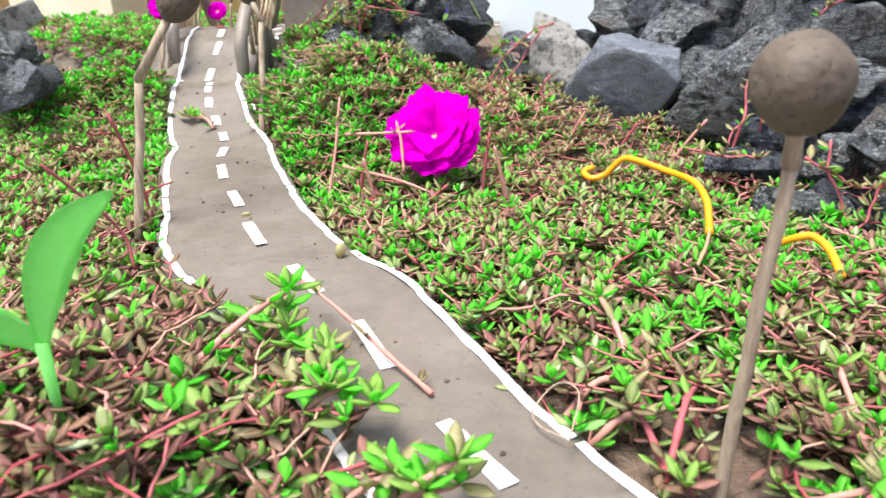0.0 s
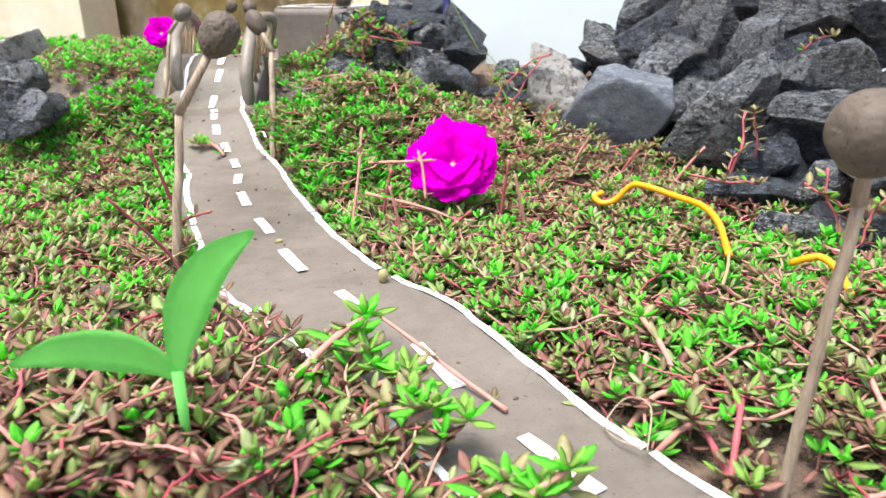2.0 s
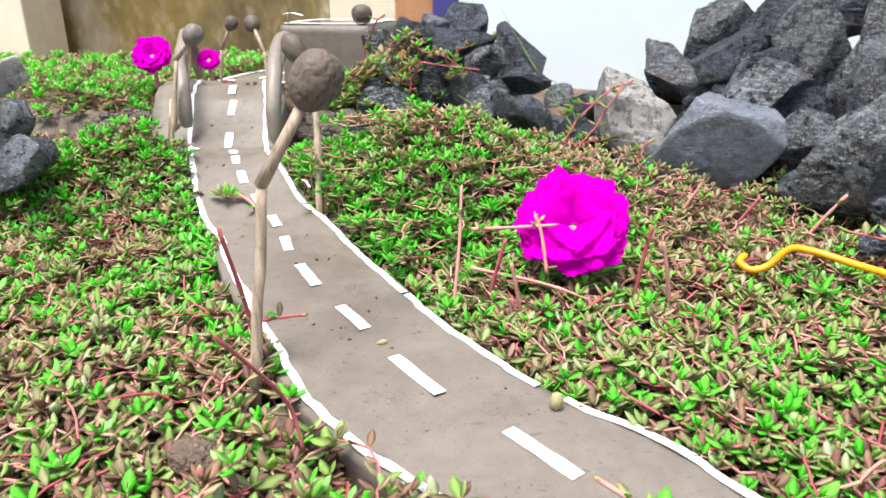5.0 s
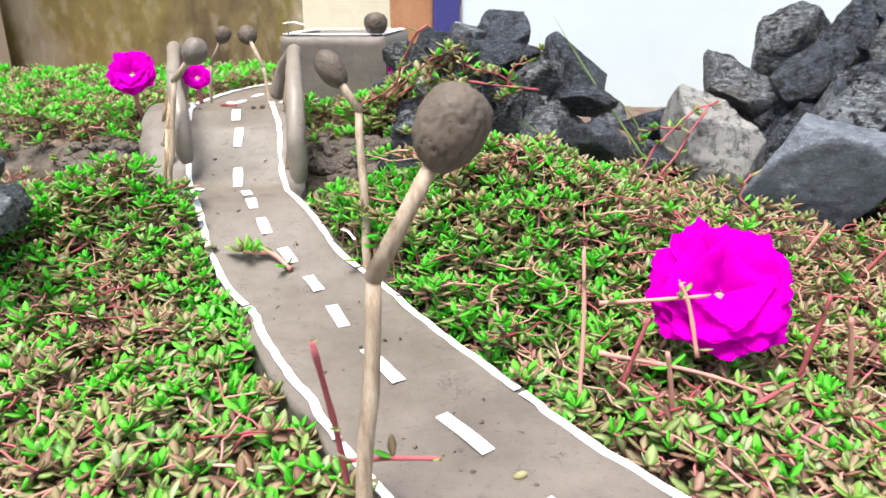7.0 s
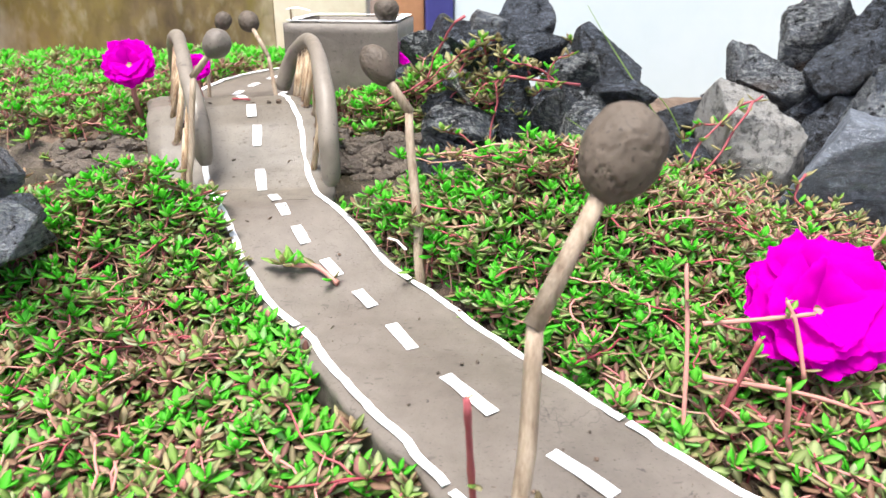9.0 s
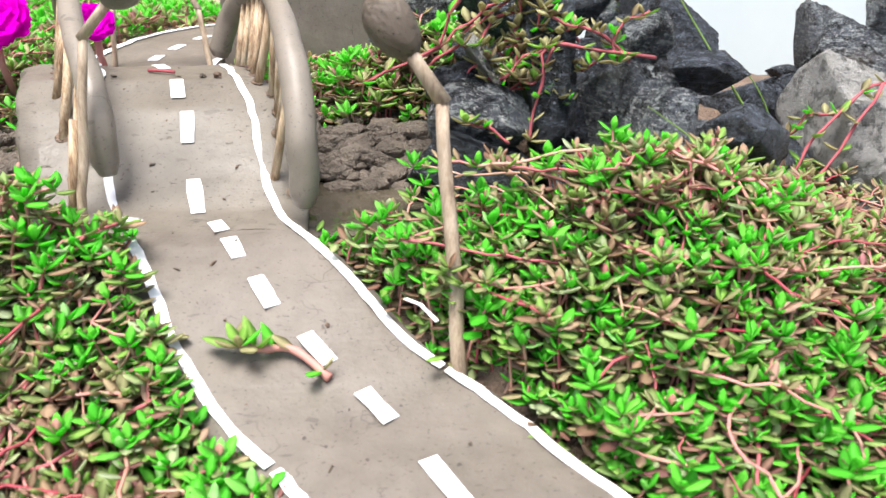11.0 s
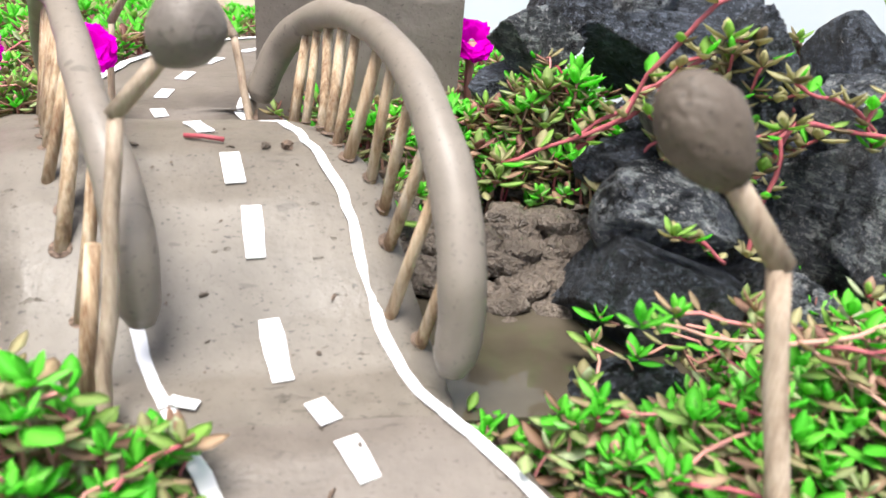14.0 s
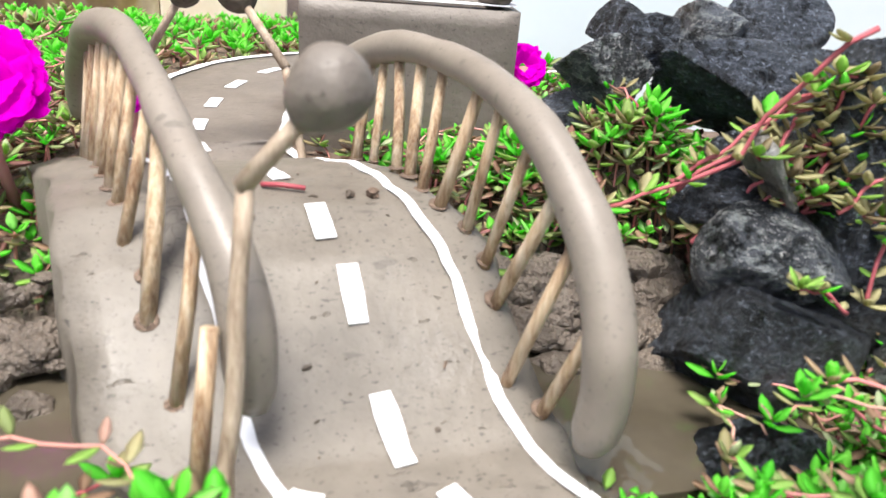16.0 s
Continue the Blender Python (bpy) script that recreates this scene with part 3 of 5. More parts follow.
# ---- stones ----
def rock(x, y, z, w, h, d, seed, material=ROCK, turn=0.0, group="piled dark stones", label="", fine=5, taper=0.0, lean=0.0, tone=0.0):
    """An angular broken stone of about that width, height and depth."""
    rnd = random.Random(seed)
    planes = []
    for k in range(11):
        n = Vector((rnd.gauss(0, 1), rnd.gauss(0, 1), rnd.gauss(0, 1))).normalized()
        planes.append((n, rnd.uniform(0.42, 0.74)))
    bm = bmesh.new()
    bmesh.ops.create_icosphere(bm, subdivisions=fine, radius=1.0)
    rot = Euler((rnd.uniform(-0.3, 0.3), rnd.uniform(-0.3, 0.3), turn + rnd.uniform(-0.4, 0.4))).to_matrix()
    off = Vector((seed * 3.1, seed * 1.7, 0))
    pts = []
    for v in bm.verts:
        n = v.co.normalized()
        r = min([1.12] + [o / max(0.05, n.dot(p)) for p, o in planes if n.dot(p) > 0.05])
        r += 0.015 * noise.noise(n * 2.2 + off) - 0.05 * max(0.0, abs(noise.noise(n * 2.9 + off)) - 0.12) + 0.010 * noise.noise(n * 8 + off) - 0.012 * abs(noise.noise(n * 15 + off)) + 0.007 * noise.noise(n * 30 + off) + 0.005 * noise.noise(n * 60 + off)
        pts.append(rot @ (n * r))
    lo = [min(p[i] for p in pts) for i in range(3)]
    hi = [max(p[i] for p in pts) for i in range(3)]
    s = [e / (b - a) for e, a, b in zip((w, d, h), lo, hi)]
    for v, p in zip(bm.verts, pts):
        v.co = Vector([(p[i] - (lo[i] + hi[i]) / 2) * s[i] for i in range(3)])
        up = max(0.0, v.co.z / h + 0.5)
        v.co.x = v.co.x * (1 - taper * up) + lean * w * (up - 0.3)
    me = bpy.data.meshes.new("stone")
    bm.to_mesh(me)
    bm.free()
    me.materials.append(material)
    me.polygons.foreach_set("use_smooth", [True] * len(me.polygons))
    ob = new("stone", me)
    ob.location = (x, y, z)
    t = tone or rnd.uniform(0.8, 1.6)
    ob.color = (t, t, t, 1.0)
    words = {ROCK_WET: "near-black wet basalt stone at the water's edge", ROCK: "dark angular basalt stone in a heap", ROCK_PALE: "pale weathered granite stone with rusty flanks", ROCK_GREY: "grey rough stone in a heap", ROCK_SMOOTH: "smooth bluish grey stone in a heap"}
    return tagged(ob, label or words[material], "stone", group)


# right-hand heap
rock(0.1331, 0.3460, 0.0082, 0.0507, 0.0594, 0.0400, 201, ROCK_PALE, fine=6, taper=0.2, tone=1.1)
rock(0.1642, 0.3160, -0.0021, 0.0831, 0.0604, 0.0400, 202, ROCK_SMOOTH, fine=6, label="broad flat-faced bluish basalt stone at the heap's foot", taper=0.45, lean=0.1, tone=1.55)
rock(0.1287, 0.3744, 0.0210, 0.0189, 0.0108, 0.0120, 203, ROCK, fine=5)
rock(0.1575, 0.4060, 0.0272, 0.0284, 0.0406, 0.0302, 204, ROCK_GREY, fine=6)
rock(0.1826, 0.3726, 0.0394, 0.0529, 0.0354, 0.0380, 205, ROCK, fine=6, taper=0.35)
rock(0.1893, 0.4080, 0.0506, 0.0529, 0.0409, 0.0400, 206, ROCK_GREY, fine=6, tone=1.3)
rock(0.1907, 0.3356, 0.0251, 0.0464, 0.0367, 0.0381, 207, ROCK_GREY, fine=6)
rock(0.2160, 0.3430, 0.0445, 0.0448, 0.0586, 0.0400, 208, ROCK_GREY, fine=6, taper=0.15, tone=1.2)
rock(0.2358, 0.3230, 0.0317, 0.0563, 0.0457, 0.0400, 209, ROCK_GREY, fine=6, taper=0.5, lean=0.18, tone=1.5)
rock(0.2473, 0.3628, 0.0464, 0.0156, 0.0138, 0.0141, 210, ROCK_PALE, fine=5)
rock(0.2633, 0.3460, 0.0568, 0.0484, 0.0450, 0.0400, 211, ROCK_GREY, fine=6)
rock(0.2139, 0.2780, 0.0093, 0.0725, 0.0604, 0.0400, 212, ROCK_GREY, fine=6, label='large grey stone with a rough layered face', taper=0.75, lean=0.26, tone=1.7)
rock(0.2023, 0.3078, 0.0091, 0.0290, 0.0296, 0.0290, 213, ROCK_GREY, fine=5)
rock(0.2386, 0.2650, -0.0116, 0.0372, 0.0348, 0.0351, 214, ROCK_GREY, fine=6, taper=0.3, lean=0.15, tone=1.2)
rock(0.2027, 0.2932, -0.0136, 0.0318, 0.0250, 0.0260, 215, ROCK, fine=6)
rock(0.2607, 0.2750, 0.0299, 0.0525, 0.0321, 0.0352, 216, ROCK_GREY, fine=6, taper=0.2, tone=1.4)
rock(0.2544, 0.2598, 0.0144, 0.0481, 0.0200, 0.0242, 217, ROCK_GREY, fine=6, tone=1.5)
rock(0.2620, 0.2463, -0.0197, 0.0397, 0.0298, 0.0313, 218, ROCK, fine=6)
rock(0.1437, 0.3173, -0.0218, 0.0316, 0.0140, 0.0167, 219, ROCK, fine=6)
rock(0.1074, 0.3780, -0.0110, 0.0358, 0.0290, 0.0300, 220, ROCK, fine=6)
rock(0.2339, 0.3200, -0.0113, 0.0973, 0.0700, 0.0400, 221, ROCK, fine=6)
rock(0.1941, 0.3660, 0.0010, 0.0831, 0.0642, 0.0400, 222, ROCK, fine=6)
rock(0.2570, 0.3260, 0.0149, 0.0776, 0.0607, 0.0400, 223, ROCK, fine=6)
rock(0.2688, 0.2930, -0.0137, 0.0637, 0.0462, 0.0400, 224, ROCK, fine=6)
rock(0.2001, 0.3800, 0.0146, 0.0795, 0.0437, 0.0400, 225, ROCK, fine=6)
rock(0.1615, 0.3953, 0.0264, 0.0418, 0.0354, 0.0364, 226, ROCK_GREY, fine=6, tone=1.2)
rock(0.2087, 0.3430, 0.0177, 0.0632, 0.0632, 0.0400, 227, ROCK, fine=6)
rock(0.2991, 0.3660, 0.0404, 0.0604, 0.0402, 0.0400, 228, ROCK, fine=6)
rock(0.3031, 0.3450, 0.0572, 0.0528, 0.0337, 0.0370, 12, ROCK_GREY, fine=6)
rock(0.2414, 0.3850, 0.0647, 0.0583, 0.0328, 0.0369, 24, ROCK, fine=6)
rock(0.3003, 0.3850, 0.0751, 0.0641, 0.0356, 0.0402, 25, ROCK, fine=6)
rock(0.3053, 0.3100, 0.0134, 0.0314, 0.0330, 0.0322, 26, ROCK, fine=6)
rock(0.2713, 0.3600, 0.0548, 0.0380, 0.0293, 0.0311, 27, ROCK, fine=6)
rock(0.3038, 0.3800, 0.0583, 0.0424, 0.0265, 0.0292, 28, ROCK_GREY, fine=6)
rock(0.2143, 0.4000, 0.0517, 0.0501, 0.0463, 0.0477, 29, ROCK, fine=6)
rock(0.2274, 0.2360, -0.0213, 0.0509, 0.0198, 0.0245, 30, ROCK, fine=6)
rock(0.2369, 0.1980, -0.0283, 0.0387, 0.0242, 0.0267, 31, ROCK_GREY, fine=6)
rock(0.2725, 0.2250, -0.0053, 0.0406, 0.0288, 0.0310, 32, ROCK_GREY, fine=6)
rock(0.2703, 0.1980, -0.0272, 0.0348, 0.0273, 0.0289, 33, ROCK, fine=6)
rock(0.2563, 0.1600, -0.0323, 0.0325, 0.0146, 0.0173, 34, ROCK_GREY, fine=6)
rock(0.2531, 0.2150, -0.0298, 0.0265, 0.0265, 0.0270, 35, ROCK, fine=5)
rock(0.2535, 0.2280, -0.0130, 0.0270, 0.0216, 0.0227, 36, ROCK_GREY, fine=5)
rock(0.2280, 0.2500, -0.0085, 0.0347, 0.0231, 0.0252, 37, ROCK, fine=6)
rock(0.2706, 0.2600, 0.0025, 0.0343, 0.0200, 0.0224, 38, ROCK, fine=6)

# between the heaps
rock(0.0941, 0.4000, 0.0109, 0.0185, 0.0238, 0.0195, 39, ROCK_GREY, fine=5)
rock(0.0896, 0.3750, 0.0003, 0.0246, 0.0148, 0.0165, 40, ROCK_GREY, fine=5)
rock(0.1138, 0.3850, 0.0091, 0.0338, 0.0248, 0.0265, 41, ROCK, fine=6)
rock(0.1042, 0.3520, -0.0005, 0.0391, 0.0293, 0.0312, 42, ROCK, fine=6)
rock(0.1408, 0.4000, 0.0171, 0.0224, 0.0118, 0.0135, 43, ROCK, fine=5)
rock(0.0367, 0.4050, 0.0579, 0.0297, 0.0212, 0.0228, 44, ROCK, fine=5)
rock(0.0268, 0.3920, 0.0420, 0.0587, 0.0268, 0.0317, 45, ROCK, fine=6)
rock(0.0633, 0.3950, 0.0365, 0.0259, 0.0278, 0.0267, 46, ROCK_GREY, fine=5)
rock(0.0700, 0.3850, 0.0240, 0.0238, 0.0244, 0.0243, 47, ROCK, fine=5)
rock(-0.0111, 0.4000, 0.0439, 0.0267, 0.0206, 0.0219, 48, ROCK_GREY, fine=5)
rock(0.0080, 0.4100, 0.0514, 0.0232, 0.0133, 0.0149, 49, ROCK, fine=5)
rock(-0.0182, 0.4000, 0.0314, 0.0230, 0.0144, 0.0159, 50, ROCK, fine=5)
rock(0.0298, 0.3750, 0.0270, 0.0202, 0.0188, 0.0193, 51, ROCK_GREY, fine=5)
rock(0.0447, 0.3800, 0.0218, 0.0280, 0.0280, 0.0285, 52, ROCK, fine=5)
rock(0.0589, 0.3720, 0.0066, 0.0336, 0.0278, 0.0291, 53, ROCK_GREY, fine=6)
rock(0.0340, 0.3620, 0.0114, 0.0284, 0.0255, 0.0264, 54, ROCK, fine=5)
rock(0.0637, 0.3900, 0.0175, 0.0152, 0.0182, 0.0159, 55, ROCK, fine=5)

# heap beside the water, lower part
rock(0.0040, 0.4122, 0.0499, 0.0247, 0.0206, 0.0212, 231, ROCK, fine=5)
rock(0.0224, 0.4059, 0.0538, 0.0243, 0.0186, 0.0195, 232, ROCK_GREY, fine=5)
rock(-0.0039, 0.3330, 0.0029, 0.0367, 0.0308, 0.0322, 56, ROCK_WET, fine=6, label="squat black wet stone at the water's edge")
rock(0.0006, 0.3400, 0.0170, 0.0321, 0.0243, 0.0258, 57, ROCK_GREY, fine=6)
rock(-0.0056, 0.3520, 0.0255, 0.0178, 0.0116, 0.0127, 58, ROCK, fine=5)
rock(0.0237, 0.3520, 0.0334, 0.0227, 0.0567, 0.0278, 59, ROCK, fine=6, label="upright dark basalt slab in the heap")
rock(0.0525, 0.3450, 0.0157, 0.0417, 0.0403, 0.0412, 60, ROCK_GREY, fine=6)
rock(0.0264, 0.3380, 0.0018, 0.0182, 0.0182, 0.0185, 61, ROCK_WET, fine=5)
rock(0.0274, 0.3250, 0.0006, 0.0183, 0.0190, 0.0188, 62, ROCK_GREY, fine=5)
rock(-0.0154, 0.3090, -0.0042, 0.0289, 0.0152, 0.0174, 63, ROCK_WET, fine=5)
rock(0.0026, 0.3470, 0.0346, 0.0144, 0.0172, 0.0151, 64, ROCK_PALE, fine=5)
rock(-0.0062, 0.3520, 0.0268, 0.0181, 0.0134, 0.0143, 65, ROCK, fine=5)
rock(0.0005, 0.3580, 0.0362, 0.0124, 0.0101, 0.0106, 66, ROCK, fine=5)
rock(0.0705, 0.3700, 0.0425, 0.0279, 0.0341, 0.0293, 68, ROCK, fine=6)
rock(0.0508, 0.3520, 0.0388, 0.0229, 0.0210, 0.0217, 69, ROCK_GREY, fine=5)
rock(0.0734, 0.3450, 0.0306, 0.0268, 0.0153, 0.0172, 70, ROCK, fine=5)
rock(0.0534, 0.3250, 0.0197, 0.0285, 0.0249, 0.0259, 71, ROCK_GREY, fine=5)
rock(0.0722, 0.3150, 0.0181, 0.0295, 0.0191, 0.0209, 72, ROCK, fine=5)

# stones beside the left-hand bed
rock(-0.1671, 0.2620, 0.0226, 0.0388, 0.0241, 0.0266, 73, ROCK_GREY, fine=5, group="stones beside the path")
rock(-0.1597, 0.2520, 0.0066, 0.0402, 0.0284, 0.0306, 74, ROCK, fine=5, group="stones beside the path")
rock(-0.1736, 0.2720, 0.0394, 0.0389, 0.0229, 0.0255, 75, ROCK_PALE, fine=5, group="stones beside the path")
rock(-0.1402, 0.2382, 0.0291, 0.0199, 0.0155, 0.0162, 76, ROCK_GREY, fine=5, group='stones beside the path', tone=1.9)
rock(-0.1359, 0.2318, 0.0149, 0.0240, 0.0179, 0.0188, 77, ROCK_GREY, fine=5, group='stones beside the path', tone=1.9)


# ---- ground cover ----
def leaf_shape():
    v = [(0, 0, 0)]
    for x, w, th, lift in ((0.20, 0.28, 0.09, 0.015), (0.50, 0.50, 0.12, 0.04), (0.80, 0.31, 0.08, 0.075)):
        v += [(x, w, lift + 0.012), (x, 0.0, lift + 0.018), (x, -w, lift + 0.012), (x, 0.0, lift - th)]
    v.append((1.0, 0, 0.105))
    f = []
    for k in range(4):
        m = (k + 1) % 4
        f += [(0, 1 + m, 1 + k), (9 + k, 9 + m, 13)]
        for r in (1, 5):
            f += [(r + k, r + m, r + 4 + m), (r + k, r + 4 + m, r + 4 + k)]
    return np.array(v), np.array(f)


LV, LF = leaf_shape()


class Foliage:
    """Collects leaves and stems of one mass of plants."""

    def __init__(self):
        self.v, self.f, self.s, self.n = [], [], [], 0
        self.leaves = []

    def leaf(self, p, yaw, pitch, length, width, slot):
        self.leaves.append((p[0], p[1], p[2], yaw, pitch, length, width, slot))

    def stem(self, pts, r, slot, sides=5):
        v, f = tube(pts, r, sides, 0.0, False)
        t = []
        for a, b, c, d in f:
            t += [(a, b, c), (a, c, d)]
        self.v.append(np.array([tuple(q) for q in v]))
        self.f.append(np.array(t) + self.n)
        self.s.append(np.full(len(t), slot))
        self.n += len(v)

    def rosette(self, p, rnd, size, count, green):
        a0 = rnd.uniform(0, 6.28)
        lush = rnd.random() < green
        for k in range(count):
            yaw = a0 + k * 2.4 + rnd.uniform(-0.3, 0.3)
            inner = k / max(1, count - 1)
            pitch = 0.1 + 0.95 * inner + rnd.uniform(-0.2, 0.2)
            ln = size * (1.05 - 0.4 * inner) * rnd.uniform(0.8, 1.15)
            if lush:
                slot = 4 if inner > 0.2 or rnd.random() < 0.25 else (0 if rnd.random() < 0.8 else 1)
            else:
                slot = 0 if rnd.random() < 0.32 + 0.4 * inner else 1
            if k == count - 1 and rnd.random() < 0.12:
                self.leaf((p[0], p[1], p[2] + 0.001), yaw, 1.3, size * 0.42, size * 0.30, 2)
            self.leaf((p[0], p[1], p[2] - 0.0012 * (1 - inner)), yaw, pitch, ln, ln * rnd.uniform(0.44, 0.58), slot)

    def build(self, name, materials, rust=None):
        L = np.array(self.leaves)
        if rust:
            pick = np.random.default_rng(len(L)).random(len(L)) < np.array([rust(x, y) for x, y in L[:, :2]])
            L[(L[:, 7] == 1) & pick, 7] = 5
        cy, sy, cp, sp = np.cos(L[:, 3]), np.sin(L[:, 3]), np.cos(L[:, 4]), np.sin(L[:, 4])
        ax = np.stack([cy * cp, sy * cp, sp], 1)
        ay = np.stack([-sy, cy, 0 * cy], 1)
        az = np.cross(ax, ay)
        loc = LV[None] * np.stack([L[:, 5], L[:, 6], L[:, 5]], 1)[:, None, :]
        w = L[:, None, :3] + loc[..., 0:1] * ax[:, None] + loc[..., 1:2] * ay[:, None] + loc[..., 2:3] * az[:, None]
        k = len(LV)
        f = LF[None] + (np.arange(len(L)) * k)[:, None, None] + self.n
        V = np.concatenate(self.v + [w.reshape(-1, 3)])
        F = np.concatenate(self.f + [f.reshape(-1, 3)])
        S = np.concatenate(self.s + [np.repeat(L[:, 7].astype(int), len(LF))])
        return tri_object(name, V, F, S, materials)


MATS = [LEAF, LEAF_OLD, STEM, STEM_RED, TIP, LEAF_RUST]


def on_road(x, y, margin=0.001):
    if y < 0.305:
        return road_l(y) - 0.0035 - margin < x < road_r(y) + 0.0035 + margin
    if y < 0.425:
        return road_l(y) - 0.02 < x < road_r(y) + 0.018
    return min((Vector((x, y, 0)) - Vector((p.x, p.y, 0))).length for p in FAR[::3]) < 0.031


def in_pond(x, y):
    return 0.300 < y < 0.366 and -0.42 < x < -0.004


def greenness(x, y):
    g = 0.52 + 0.8 * noise.noise(Vector((x, y, 0)) * 24) + 0.4 * noise.noise(Vector((x, y, 3)) * 75)
    right = x > 0.5 * (road_l(y) + road_r(y))
    if y > 0.345:
        g += 0.35 if x > -0.05 else 0.15
    elif y > 0.235 and x < 0.07:
        g += 0.34 if right else 0.16
    elif y > 0.17:
        g += 0.20 if right and x < 0.07 else -0.02 if right else 0.10
    elif right:
        g += -0.12 if y < 0.12 else -0.04
    else:
        g -= 0.30 if y < 0.09 else 0.14
    if x > 0.09 and y > 0.21:
        g -= 0.25
    return min(0.95, max(0.06, g))


def rusty(x, y):
    """Share of the old leaves that have turned red-brown."""
    if y > 0.24:
        return 0.45 if y > 0.345 else 0.08
    near = 0.95 if y < 0.075 else 0.80 if y < 0.13 else 0.45
    return near + 0.4 * noise.noise(Vector((x, y, 4)) * 30)


def bare(x, y, rnd):
    """Soil that shows between the plants."""
    if x > 0.095 and y > 0.25:
        return rnd.random() < 0.25
    if y < 0.065 and 0.003 < x - road_r(y) < 0.06:
        return rnd.random() < 0.75
    if 0.055 < y < 0.084 and -0.022 < x - road_l(y) < 0:
        return True
    if 0.100 < y < 0.128 and -0.014 < x - road_l(y) < 0:
        return rnd.random() < 0.85
    return math.hypot(x + 0.004, y - 0.083) < 0.010


def bed(name, label, x0, x1, y0, y1, pitch, full, seed, keep, leaves=(5, 7), trail=0.36, tall=(0.005, 0.0105)):
    rnd = random.Random(seed)
    fo = Foliage()
    ny = int((y1 - y0) / pitch)
    nx = int((x1 - x0) / pitch)
    for j in range(ny):
        for i in range(nx):
            x = x0 + (i + rnd.random()) * pitch
            y = y0 + (j + rnd.random()) * pitch
            if not keep(x, y) or on_road(x, y) or in_pond(x, y):
                continue
            if (x < -0.21 or y < -0.045) and rnd.random() < 0.55:
                continue
            if bare(x, y, rnd):
                continue
            g = float(ground_z(x, y))
            patch = noise.noise(Vector((x, y, 7)) * 40)
            if patch < -0.5:
                continue
            green = greenness(x, y)
            h = rnd.uniform(*tall) * (0.8 + 0.4 * green) * (1 + 0.5 * patch) * (0.7 if y > 0.265 and seed < 3 else 1.0) * (0.35 if x > 0.09 and y > 0.25 and seed < 6 else 0.7 if x > 0.09 and y > 0.22 and seed < 4 else 1.0) * (0.6 if 0.290 < y < 0.33 else 1.25 if 0.24 < y and seed in (2, 5) else 1.0)
            size = full * (0.82 if y > 0.24 and seed < 3 else 1.0)
            lean = Vector((rnd.uniform(-1, 1), rnd.uniform(-1, 1), 0)) * 0.004
            tip = Vector((x, y, g + h)) + lean
            if on_road(tip.x, tip.y, 0.001 if rnd.random() < 0.8 else -0.004):
                continue
            fo.stem([(x, y, g - 0.001), (x + lean.x * 0.4, y + lean.y * 0.4, g + h * 0.6), tip], size * 0.06, 2 if rnd.random() < 0.8 else 3, 4)
            fo.rosette(tip, rnd, size * rnd.uniform(0.75, 1.15), rnd.randint(*leaves), green)
            for k in range(rnd.randint(3, 6) if y > 0 and seed != 4 else 1):
                q = Vector((x, y, g + h * rnd.uniform(0.35, 1.0))) + Vector((rnd.uniform(-1, 1), rnd.uniform(-1, 1), 0)) * 0.0045
                fo.leaf(q, rnd.uniform(0, 6.28), rnd.uniform(-0.3, 0.5), size * rnd.uniform(0.6, 0.95), size * rnd.uniform(0.32, 0.46), 0 if rnd.random() < green * 0.45 else 1)
            if rnd.random() < trail * (1.6 - green) * (1.3 if x > 0.09 and y > 0.21 else 0.6 if y > 0.24 else 0.95):
                a = rnd.uniform(0, 6.28)
                pts, q = [], Vector((x, y, g + h * 0.8))
                n = rnd.randint(5, 10)
                for k in range(n):
                    q = q + Vector((math.cos(a), math.sin(a), rnd.uniform(-0.25, 0.3))) * size * 0.7
                    a += rnd.uniform(-0.45, 0.45)
                    floor_z = float(ground_z(q.x, q.y)) + (0.006 if k < 2 else 0.011)
                    q.z = max(q.z, floor_z)
                    if on_road(q.x, q.y, 0.0 if seed != 1 or q.y > 0.06 else -0.010):
                        break
                    pts.append(q.copy())
                    for s in (-1, 1):
                        if rnd.random() < 0.55:
                            fo.leaf(q, a + s * rnd.uniform(0.7, 1.5), rnd.uniform(0, 0.8), size * rnd.uniform(0.5, 0.9), size * rnd.uniform(0.25, 0.38), 0 if rnd.random() < green * 0.5 else 1)
                if len(pts) > 2:
                    fo.stem(pts, size * rnd.uniform(0.042, 0.066), 2 if rnd.random() < 0.65 else 3, 6)
                    fo.rosette(pts[-1], rnd, size, rnd.randint(4, 6), green)
    ob = fo.build(name, MATS, rusty)
    tagged(ob, label, "ground cover", kind="stuff")
    return ob


bed("bridge_succulents", "bright green succulent leaves crowding the bridge foot", -0.19, 0.13, 0.225, 0.308, 0.0046, 0.0058, 5, lambda x, y: not (x > 0.10 and y > 0.30), trail=0.34, tall=(0.006, 0.0115))
bed("succulent_bed", "dense low succulent leaves, green and olive, with pink stems", -0.23, 0.24, -0.12, 0.315, 0.0056, 0.0068, 1, lambda x, y: x < 0.5 * (road_l(y) + road_r(y)))
bed("succulent_mat", "dense low succulent leaves with trailing pink stems along the road", -0.06, 0.36, -0.06, 0.335, 0.0055, 0.0067, 2, lambda x, y: x > 0.5 * (road_l(y) + road_r(y)) and not (x > 0.13 and y > 0.30) and not (x > 0.25 and y > 0.18), trail=0.32)
def clear_of_tank(x, y):
    return not (-0.090 < x < -0.012 and 0.4380 - 0.167 * (x + 0.085) - 0.005 < y < 0.50)


